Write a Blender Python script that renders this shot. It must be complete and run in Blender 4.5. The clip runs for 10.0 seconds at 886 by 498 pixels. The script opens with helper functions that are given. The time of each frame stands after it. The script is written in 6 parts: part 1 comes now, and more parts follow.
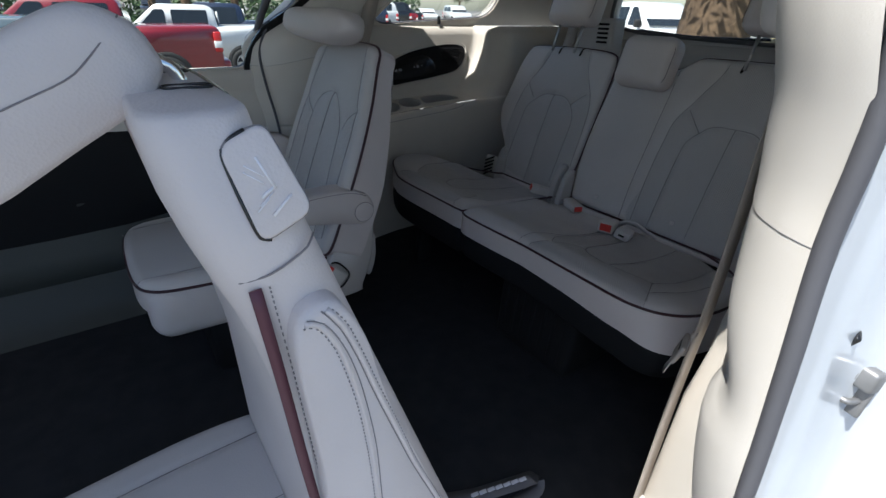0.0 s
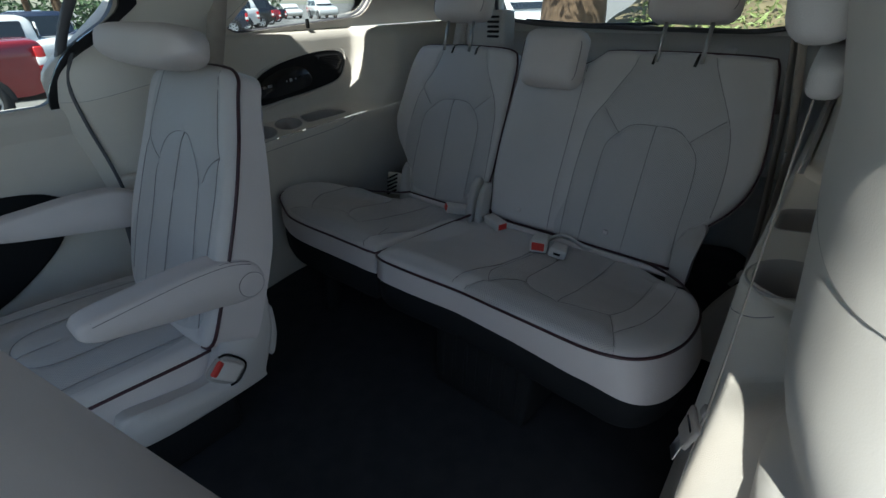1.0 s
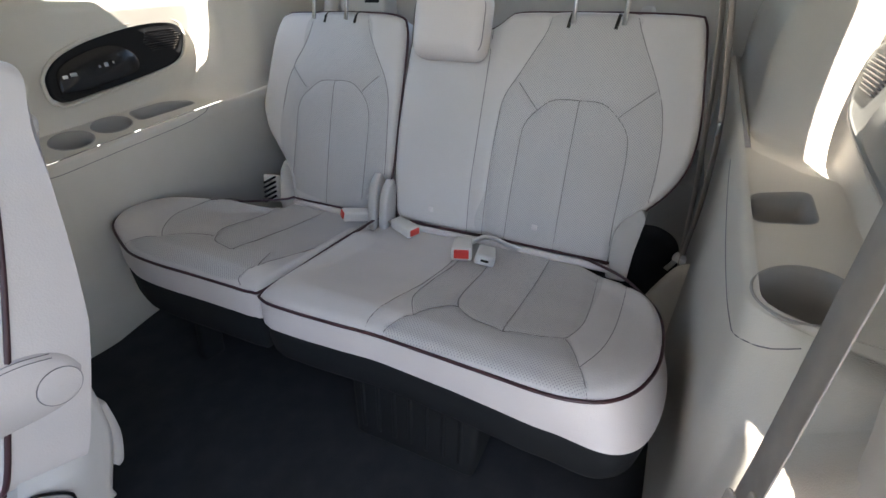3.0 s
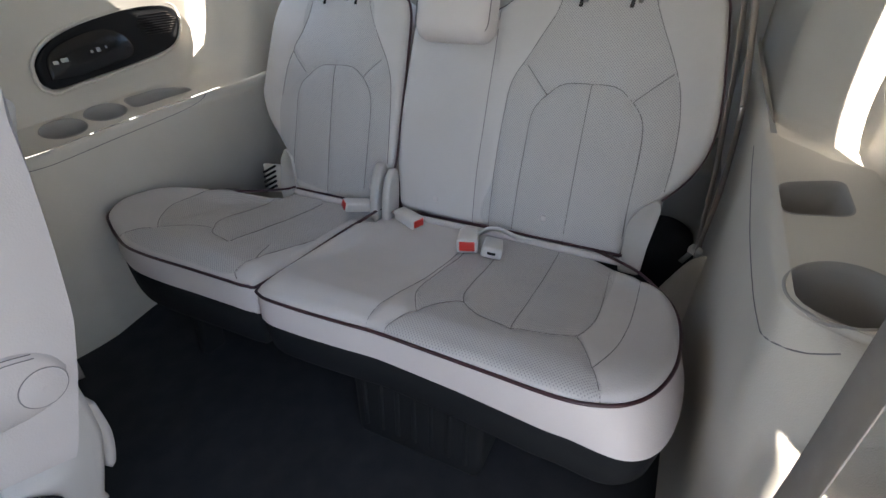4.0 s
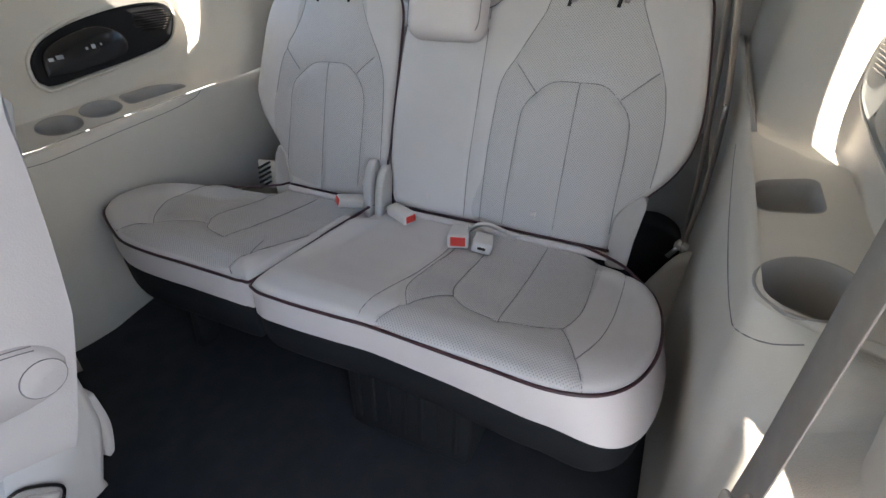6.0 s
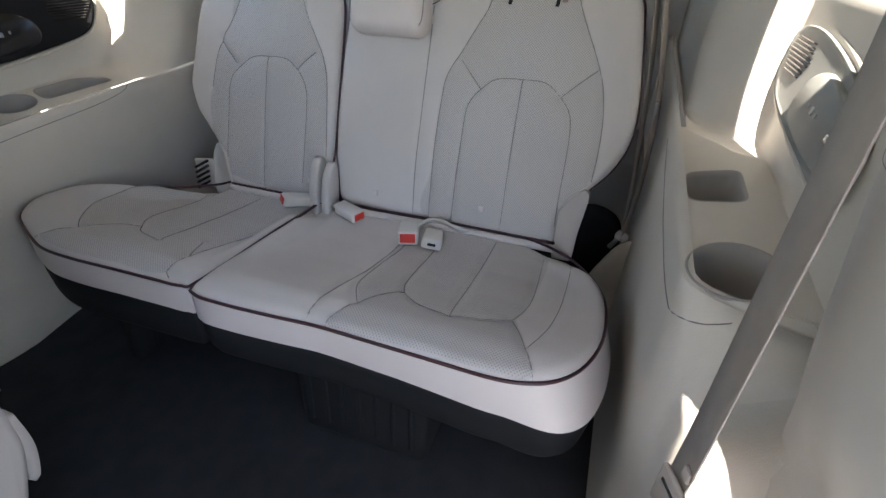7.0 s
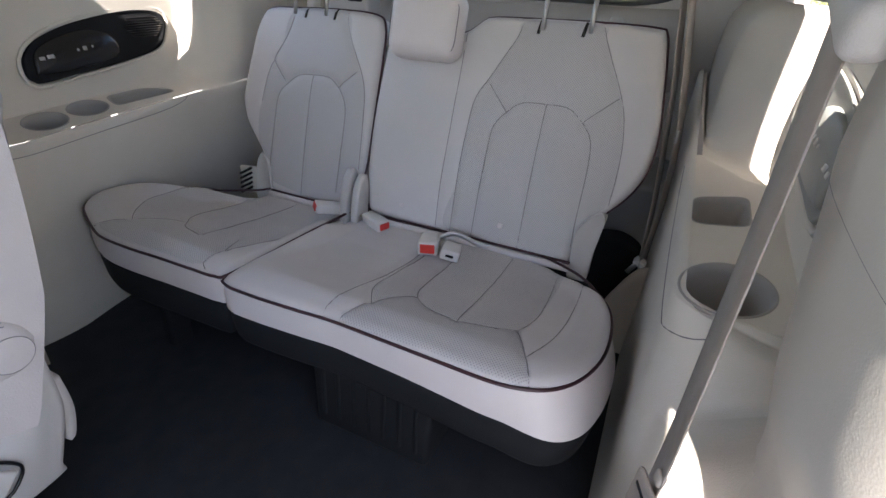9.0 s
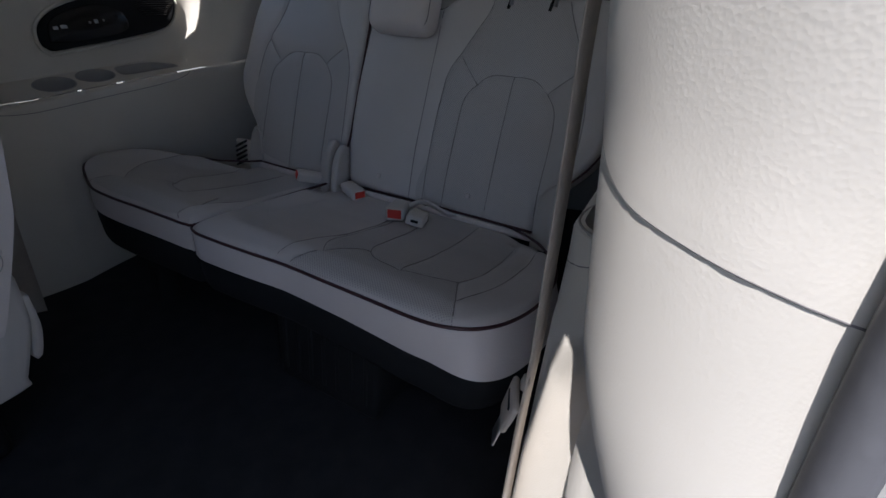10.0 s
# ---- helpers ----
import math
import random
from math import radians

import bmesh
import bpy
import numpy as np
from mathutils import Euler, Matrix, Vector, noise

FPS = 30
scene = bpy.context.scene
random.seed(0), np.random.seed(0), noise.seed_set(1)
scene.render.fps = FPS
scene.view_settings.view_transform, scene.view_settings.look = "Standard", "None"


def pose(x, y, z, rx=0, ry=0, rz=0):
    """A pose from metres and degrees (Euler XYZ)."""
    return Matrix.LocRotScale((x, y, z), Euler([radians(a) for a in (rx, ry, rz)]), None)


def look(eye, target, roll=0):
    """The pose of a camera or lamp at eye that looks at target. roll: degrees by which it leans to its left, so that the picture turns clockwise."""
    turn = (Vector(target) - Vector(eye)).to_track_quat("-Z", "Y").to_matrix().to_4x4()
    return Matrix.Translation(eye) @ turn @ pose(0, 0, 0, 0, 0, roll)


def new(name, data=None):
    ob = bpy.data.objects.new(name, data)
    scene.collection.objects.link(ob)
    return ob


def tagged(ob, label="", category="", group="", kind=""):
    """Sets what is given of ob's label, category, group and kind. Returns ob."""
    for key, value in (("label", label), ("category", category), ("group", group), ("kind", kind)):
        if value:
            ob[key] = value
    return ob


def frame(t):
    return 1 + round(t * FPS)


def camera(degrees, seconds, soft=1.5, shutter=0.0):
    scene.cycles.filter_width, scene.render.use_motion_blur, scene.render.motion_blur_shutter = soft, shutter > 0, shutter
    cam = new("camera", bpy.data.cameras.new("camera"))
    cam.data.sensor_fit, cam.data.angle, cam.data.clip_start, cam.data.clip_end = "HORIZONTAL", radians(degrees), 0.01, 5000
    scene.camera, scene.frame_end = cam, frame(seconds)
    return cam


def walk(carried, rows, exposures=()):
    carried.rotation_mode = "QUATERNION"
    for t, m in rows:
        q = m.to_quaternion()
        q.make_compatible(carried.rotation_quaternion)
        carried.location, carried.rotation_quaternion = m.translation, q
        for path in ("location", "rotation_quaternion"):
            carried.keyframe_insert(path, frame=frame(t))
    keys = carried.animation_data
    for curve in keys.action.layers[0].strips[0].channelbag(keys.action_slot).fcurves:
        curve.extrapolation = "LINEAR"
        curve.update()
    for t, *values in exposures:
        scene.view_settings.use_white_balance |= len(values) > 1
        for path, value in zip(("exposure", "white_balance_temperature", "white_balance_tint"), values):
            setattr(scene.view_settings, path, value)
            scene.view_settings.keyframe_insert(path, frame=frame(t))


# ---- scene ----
cam = camera(87.4, 10.0)
PATH = [
    (0, (0.9155, -0.827, 0.92), (-0.519, 0.2215, 0.003), 1.5),
    (0.5, (0.802, -0.7785, 0.931), (-0.4825, 0.4415, 0.001), -0.4),
    (1, (0.695, -0.682, 0.941), (-0.454, 0.655, -0.005), -1.6),
    (1.5, (0.605, -0.595, 0.934), (-0.397, 0.831, -0.047), -1.8),
    (2, (0.561, -0.546, 0.922), (-0.324, 0.934, -0.092), -1.4),
    (2.5, (0.532, -0.507, 0.91), (-0.251, 1.012, -0.13), -1.0),
    (2.7, (0.529, -0.5, 0.906), (-0.238, 1.03, -0.128), -1.3),
    (3.8, (0.514, -0.462, 0.889), (-0.235, 1.056, -0.177), -2.0),
    (4, (0.511, -0.455, 0.885), (-0.261, 1.044, -0.191), -2.1),
    (4.5, (0.523, -0.459, 0.892), (-0.369, 0.967, -0.191), -4.0),
    (5, (0.524, -0.467, 0.894), (-0.417, 0.931, -0.184), -4.5),
    (5.5, (0.526, -0.467, 0.894), (-0.363, 0.963, -0.184), -3.6),
    (6, (0.531, -0.464, 0.897), (-0.226, 1.029, -0.199), -1.9),
    (6.2, (0.532, -0.464, 0.896), (-0.169, 1.058, -0.196), -1.4),
    (7.3, (0.533, -0.465, 0.894), (0.004, 1.112, -0.216), 1.3),
    (7.5, (0.533, -0.465, 0.894), (0.015, 1.115, -0.217), 1.8),
    (8, (0.541, -0.461, 0.893), (-0.026, 1.115, -0.201), 1.2),
    (8.5, (0.549, -0.469, 0.898), (-0.093, 1.101, -0.161), 1.0),
    (9, (0.59, -0.497, 0.894), (-0.134, 1.064, -0.125), 1.4),
    (9.5, (0.71, -0.557, 0.872), (-0.086, 0.99, -0.116), 1.7),
    (10, (0.763, -0.498, 0.82), (-0.083, 1.027, -0.159), 1.9),
]
walk(cam, [(t, look(eye, target, roll)) for t, eye, target, roll in PATH],
     exposures=[(0, 0.88, 6100, 9), (0.5, 0.95, 6250, 9), (1.0, 0.97, 5950, 2), (1.3, 1.30, 6100, 4), (1.6, 1.98, 6400, 7), (2.0, 2.92, 6500, 9), (2.5, 3.08, 6600, 10),
                (4.0, 2.85, 6700, 11), (4.5, 2.80, 6700, 11), (5.5, 3.08, 6650, 11), (6.0, 3.02, 6750, 11), (7.5, 2.92, 6750, 12), (8.0, 2.95, 6800, 12), (8.7, 2.90, 6700, 14), (9.2, 2.72, 6500, 16), (9.5, 2.00, 6400, 17), (9.8, 1.20, 6100, 14), (10.0, 0.80, 6000, 14)])

# ---- world, sun, light ----
world = bpy.data.worlds.new("sky_world")
scene.world = world
world.use_nodes = True
wn = world.node_tree.nodes
sky = wn.new("ShaderNodeTexSky")
sky.sky_type = "NISHITA"
sky.sun_disc = False
sky.sun_elevation = radians(59)
sky.sun_rotation = radians(174)
wn["Background"].inputs["Strength"].default_value = 0.105
world.node_tree.links.new(sky.outputs[0], wn["Background"].inputs["Color"])
sun = new("sun", bpy.data.lights.new("sun", "SUN"))
sun.data.energy = 5.0
sun.data.angle = radians(0.5)
sun.data.color = (1.0, 0.95, 0.87)
sun.matrix_world = look((0.42, -4.2, 7.1), (0, 0, 0))


# ---- materials ----
def mat(name, color, rough=0.5, metal=0.0, var=0.06, scale=6.0, bump=0.0, bscale=300.0, coat=0.0, spec=0.5):
    m = bpy.data.materials.new(name)
    m.use_nodes = True
    nt = m.node_tree
    b = nt.nodes["Principled BSDF"]
    b.inputs["Roughness"].default_value = rough
    b.inputs["Metallic"].default_value = metal
    b.inputs["Specular IOR Level"].default_value = spec
    b.inputs["Coat Weight"].default_value = coat
    tc = nt.nodes.new("ShaderNodeTexCoord")
    n1 = nt.nodes.new("ShaderNodeTexNoise")
    n1.inputs["Scale"].default_value = scale
    n1.inputs["Detail"].default_value = 5
    nt.links.new(tc.outputs["Object"], n1.inputs["Vector"])
    ramp = nt.nodes.new("ShaderNodeMapRange")
    ramp.inputs["From Min"].default_value = 0.3
    ramp.inputs["From Max"].default_value = 0.7
    ramp.inputs["To Min"].default_value = 1 - var
    ramp.inputs["To Max"].default_value = 1 + var
    nt.links.new(n1.outputs["Fac"], ramp.inputs["Value"])
    mul = nt.nodes.new("ShaderNodeVectorMath")
    mul.operation = "SCALE"
    mul.inputs[0].default_value = color[:3]
    nt.links.new(ramp.outputs[0], mul.inputs["Scale"])
    nt.links.new(mul.outputs[0], b.inputs["Base Color"])
    if bump:
        n2 = nt.nodes.new("ShaderNodeTexNoise")
        n2.inputs["Scale"].default_value = bscale
        n2.inputs["Detail"].default_value = 3
        nt.links.new(tc.outputs["Object"], n2.inputs["Vector"])
        bp = nt.nodes.new("ShaderNodeBump")
        bp.inputs["Strength"].default_value = bump
        bp.inputs["Distance"].default_value = 0.002
        nt.links.new(n2.outputs["Fac"], bp.inputs["Height"])
        nt.links.new(bp.outputs[0], b.inputs["Normal"])
    return m


def grain_mat(name, color, rough, cells, depth, var=0.05):
    """Leather or grained plastic: wrinkled cells over a soft variation."""
    m = mat(name, color, rough, 0, var, 5.0)
    nt = m.node_tree
    b = nt.nodes["Principled BSDF"]
    tc = nt.nodes["Texture Coordinate"]
    vo = nt.nodes.new("ShaderNodeTexVoronoi")
    vo.inputs["Scale"].default_value = cells
    no = nt.nodes.new("ShaderNodeTexNoise")
    no.inputs["Scale"].default_value = cells * 0.4
    no.inputs["Detail"].default_value = 4
    nt.links.new(tc.outputs["Object"], vo.inputs["Vector"])
    nt.links.new(tc.outputs["Object"], no.inputs["Vector"])
    add = nt.nodes.new("ShaderNodeMath")
    add.operation = "ADD"
    nt.links.new(vo.outputs["Distance"], add.inputs[0])
    nt.links.new(no.outputs["Fac"], add.inputs[1])
    bp = nt.nodes.new("ShaderNodeBump")
    bp.inputs["Strength"].default_value = 0.5
    bp.inputs["Distance"].default_value = depth
    nt.links.new(add.outputs[0], bp.inputs["Height"])
    nt.links.new(bp.outputs[0], b.inputs["Normal"])
    return m


def perforated(name, color, rough):
    """Leather whose inserts, marked by the point attribute 'perf', are punched with fine holes."""
    m = grain_mat(name, color, rough, 420, 0.0004)
    nt = m.node_tree
    b = nt.nodes["Principled BSDF"]
    src = b.inputs["Base Color"].links[0].from_socket
    at = nt.nodes.new("ShaderNodeAttribute")
    at.attribute_name = "perf"
    uv = nt.nodes.new("ShaderNodeAttribute")
    uv.attribute_name = "plane"
    mp = nt.nodes.new("ShaderNodeMapping")
    mp.inputs["Rotation"].default_value = (0, 0, radians(45))
    mp.inputs["Scale"].default_value = (1 / 0.0040,) * 3
    nt.links.new(uv.outputs["Vector"], mp.inputs["Vector"])
    fr = nt.nodes.new("ShaderNodeVectorMath")
    fr.operation = "FRACTION"
    nt.links.new(mp.outputs[0], fr.inputs[0])
    ds = nt.nodes.new("ShaderNodeVectorMath")
    ds.operation = "DISTANCE"
    ds.inputs[1].default_value = (0.5, 0.5, 0)
    sx = nt.nodes.new("ShaderNodeVectorMath")
    sx.operation = "MULTIPLY"
    sx.inputs[1].default_value = (1, 1, 0)
    nt.links.new(fr.outputs[0], sx.inputs[0])
    nt.links.new(sx.outputs[0], ds.inputs[0])
    hole = nt.nodes.new("ShaderNodeMapRange")
    hole.inputs["From Min"].default_value = 0.30
    hole.inputs["From Max"].default_value = 0.20
    nt.links.new(ds.outputs["Value"], hole.inputs["Value"])
    msk = nt.nodes.new("ShaderNodeMapRange")
    msk.inputs["From Min"].default_value = 0.4
    msk.inputs["From Max"].default_value = 0.6
    nt.links.new(at.outputs["Fac"], msk.inputs["Value"])
    fac = nt.nodes.new("ShaderNodeMath")
    fac.operation = "MULTIPLY"
    nt.links.new(hole.outputs[0], fac.inputs[0])
    nt.links.new(msk.outputs[0], fac.inputs[1])
    mix = nt.nodes.new("ShaderNodeMix")
    mix.data_type = "RGBA"
    mix.inputs[7].default_value = (0.29, 0.285, 0.285, 1)
    tint = nt.nodes.new("ShaderNodeMix")
    tint.data_type = "RGBA"
    tint.blend_type = "MULTIPLY"
    tint.inputs[7].default_value = (0.90, 0.91, 0.915, 1)
    nt.links.new(msk.outputs[0], tint.inputs[0])
    nt.links.new(src, tint.inputs[6])
    nt.links.new(fac.outputs[0], mix.inputs[0])
    nt.links.new(tint.outputs[2], mix.inputs[6])
    nt.links.new(mix.outputs[2], b.inputs["Base Color"])
    return m


# foot of the cream door, its shade put into this dark colour
DOOR_LOW = grain_mat("shaded_door_trim", (0.055, 0.060, 0.056), 0.6, 600, 0.0003)
WELL = mat("well_lining", (0.30, 0.295, 0.28), 0.8, bump=0.3)
LEATHER = perforated("grey_leather", (0.55, 0.52, 0.505), 0.5)
LEATHER_SIDE = grain_mat("warm_leather", (0.60, 0.55, 0.535), 0.5, 420, 0.0004)
SEAM = mat("seam_thread", (0.21, 0.195, 0.20), 0.8)
PIPING = mat("maroon_piping", (0.045, 0.013, 0.019), 0.45)
TRIM = grain_mat("cream_trim", (0.62, 0.575, 0.51), 0.55, 700, 0.0003)
TRIM_GRAIN = grain_mat("cream_grained_trim", (0.62, 0.585, 0.535), 0.5, 560, 0.00013)
# trim colour darkened, so that the recesses hold their shade in the colour
TRIM_SHADE = mat("shaded_recess_trim", (0.34, 0.32, 0.30), 0.6)
GREY_PLASTIC = grain_mat("grey_plastic", (0.50, 0.475, 0.455), 0.5, 700, 0.0003)
PAN = grain_mat("black_seat_pan", (0.012, 0.013, 0.015), 0.8, 500, 0.0005)
PAN.node_tree.nodes["Principled BSDF"].inputs["Specular IOR Level"].default_value = 0.15
BLACK_PLASTIC = grain_mat("black_plastic", (0.012, 0.0125, 0.014), 0.75, 600, 0.0005)
BLACK_PLASTIC.node_tree.nodes["Principled BSDF"].inputs["Specular IOR Level"].default_value = 0.2
GLOSS_BLACK = mat("gloss_black", (0.012, 0.012, 0.013), 0.15)
CARPET = mat("black_carpet", (0.030, 0.032, 0.036), 0.95, 0, 0.15, 18, 0.5, 1400, spec=0.1)
RUBBER = mat("seal_rubber", (0.085, 0.085, 0.095), 0.55, bump=0.2, bscale=120)
PAINT = mat("white_paint", (0.60, 0.63, 0.66), 0.25, 0, 0.03, coat=0.6)
PANEL_GREY = mat("panel_grey", (0.27, 0.27, 0.25), 0.5, bump=0.2, bscale=900)
STRIKER = mat("striker_steel", (0.26, 0.26, 0.26), 0.5, 0.6, 0.1, 30)
METAL = mat("steel", (0.45, 0.45, 0.45), 0.35, 1.0, 0.1, 30)
CHROME = mat("chrome", (0.85, 0.85, 0.85), 0.08, 1.0, 0.01)
RED = mat("red_button", (0.62, 0.045, 0.035), 0.4)
BUCKLE = mat("buckle_plastic", (0.60, 0.57, 0.54), 0.45)
WEB = mat("belt_webbing", (0.37, 0.325, 0.285), 0.75, 0, 0.06, 40, 0.4, 1500)
HEADLINER = mat("headliner", (0.55, 0.53, 0.49), 0.9, bump=0.3, bscale=900)
ASPHALT = mat("asphalt", (0.19, 0.185, 0.172), 0.9, 0, 0.12, 1.5, 0.5, 60)


def glass_mat():
    m = bpy.data.materials.new("window_glass")
    m.use_nodes = True
    nt = m.node_tree
    nt.nodes.clear()
    out = nt.nodes.new("ShaderNodeOutputMaterial")
    tr = nt.nodes.new("ShaderNodeBsdfTransparent")
    tr.inputs["Color"].default_value = (0.86, 0.90, 0.88, 1)
    gl = nt.nodes.new("ShaderNodeBsdfGlossy")
    gl.inputs["Roughness"].default_value = 0.02
    fr = nt.nodes.new("ShaderNodeFresnel")
    fr.inputs["IOR"].default_value = 1.45
    mx = nt.nodes.new("ShaderNodeMixShader")
    nt.links.new(fr.outputs[0], mx.inputs[0])
    nt.links.new(tr.outputs[0], mx.inputs[1])
    nt.links.new(gl.outputs[0], mx.inputs[2])
    nt.links.new(mx.outputs[0], out.inputs[0])
    return m


GLASS = glass_mat()


# ---- mesh helpers ----
def empty(name, loc=(0, 0, 0)):
    ob = new(name)
    ob.location = loc
    bpy.context.view_layer.update()
    return ob


def part(name, bm, material, parent=None, label="", smooth=True):
    """One mesh object out of a bmesh in world space, under its thing."""
    bmesh.ops.recalc_face_normals(bm, faces=bm.faces[:])
    me = bpy.data.meshes.new(name)
    bm.to_mesh(me)
    bm.free()
    for m in (material if isinstance(material, (list, tuple)) else (material,)):
        me.materials.append(m)
    if smooth:
        me.shade_smooth()
    ob = new(name, me)
    if parent is not None:
        ob.parent = parent
        ob.matrix_parent_inverse = Matrix.Translation(-parent.location)
    if label:
        ob["label"] = label
    return ob


def rbox(size, r=0.01, seg=3, m=None, taper=None):
    """A box with rounded edges. taper(co) may reshape it in local space."""
    bm = bmesh.new()
    bmesh.ops.create_cube(bm, size=1)
    bmesh.ops.scale(bm, vec=size, verts=bm.verts)
    bmesh.ops.bevel(bm, geom=bm.edges[:], offset=min(r, min(size) * 0.49), segments=seg, profile=0.5, affect="EDGES")
    if taper:
        for v in bm.verts:
            v.co = Vector(taper(v.co.copy()))
    if m is not None:
        bmesh.ops.transform(bm, matrix=m, verts=bm.verts)
    return bm


def join(*bms):
    out = bms[0]
    for b in bms[1:]:
        me = bpy.data.meshes.new("tmp")
        b.to_mesh(me)
        b.free()
        out.from_mesh(me)
        bpy.data.meshes.remove(me)
    return out


def loft(rings, closed=False, caps=False):
    """Skin a list of rings of equal length."""
    bm = bmesh.new()
    vs = [[bm.verts.new(p) for p in ring] for ring in rings]
    n = len(rings[0])
    for a, b in zip(vs, vs[1:]):
        for i in range(n if closed else n - 1):
            j = (i + 1) % n
            bm.faces.new((a[i], a[j], b[j], b[i]))
    if caps and closed:
        bm.faces.new(vs[0][::-1])
        bm.faces.new(vs[-1])
    return bm


def smooth_line(pts, step=0.01, closed=False):
    """A Catmull-Rom line through the points, resampled."""
    P = [Vector(p) for p in pts]
    n = len(P)
    out = []
    for i in range(n if closed else n - 1):
        a, b, c, d = (P[(i - 1) % n] if closed or i else P[0], P[i], P[(i + 1) % n],
                      P[(i + 2) % n] if closed or i + 2 < n else P[-1])
        k = max(2, int((c - b).length / step))
        for s in range(k):
            t = s / k
            out.append(0.5 * ((2 * b) + (c - a) * t + (2 * a - 5 * b + 4 * c - d) * t * t + (3 * b - a - 3 * c + d) * t ** 3))
    if not closed:
        out.append(P[-1].copy())
    return out


def tube(pts, r, seg=8, closed=False):
    pts = [Vector(p) for p in pts]
    bm = bmesh.new()
    rings = []
    n = len(pts)
    up = None
    for i, p in enumerate(pts):
        a = pts[(i - 1) % n] if closed or i else p
        b = pts[(i + 1) % n] if closed or i + 1 < n else p
        d = (b - a).normalized()
        if up is None:
            up = d.orthogonal().normalized()
        up = (up - d * up.dot(d)).normalized()
        s = d.cross(up)
        rings.append([bm.verts.new(p + (up * math.cos(2 * math.pi * k / seg) + s * math.sin(2 * math.pi * k / seg)) * r) for k in range(seg)])
    for i in range(n if closed else n - 1):
        a, b = rings[i], rings[(i + 1) % n]
        for k in range(seg):
            bm.faces.new((a[k], a[(k + 1) % seg], b[(k + 1) % seg], b[k]))
    if not closed:
        bm.faces.new(rings[0][::-1])
        bm.faces.new(rings[-1])
    return bm


def ribbon(pts, across, width, thick=0.0015):
    """A strap along the points, its width along the given directions."""
    pts = [Vector(p) for p in pts]
    rings = []
    for i, p in enumerate(pts):
        d = (pts[min(i + 1, len(pts) - 1)] - pts[max(i - 1, 0)]).normalized()
        w = Vector(across[i] if isinstance(across, list) else across)
        w = (w - d * w.dot(d)).normalized()
        nn = d.cross(w)
        rings.append([p + w * width / 2 + nn * thick, p - w * width / 2 + nn * thick, p - w * width / 2 - nn * thick, p + w * width / 2 - nn * thick])
    return loft(rings, True, True)


def seg_dist(P, line, closed=False):
    """Distances from the points P (n, 2) to a polyline."""
    L = np.array(line, float)
    A, B = (L, np.roll(L, -1, 0)) if closed else (L[:-1], L[1:])
    best = np.full(len(P), 1e9)
    for a, b in zip(A, B):
        ab = b - a
        t = np.clip(((P - a) @ ab) / max(ab @ ab, 1e-12), 0, 1)
        best = np.minimum(best, np.hypot(*(P - a - t[:, None] * ab).T))
    return best


def inside(P, poly):
    poly = np.array(poly, float)
    x, y = P.T
    hit = np.zeros(len(P), bool)
    for (x1, y1), (x2, y2) in zip(poly, np.roll(poly, -1, 0)):
        if y1 != y2:
            hit ^= ((y1 > y) != (y2 > y)) & (x < (x2 - x1) * (y - y1) / (y2 - y1) + x1)
    return hit


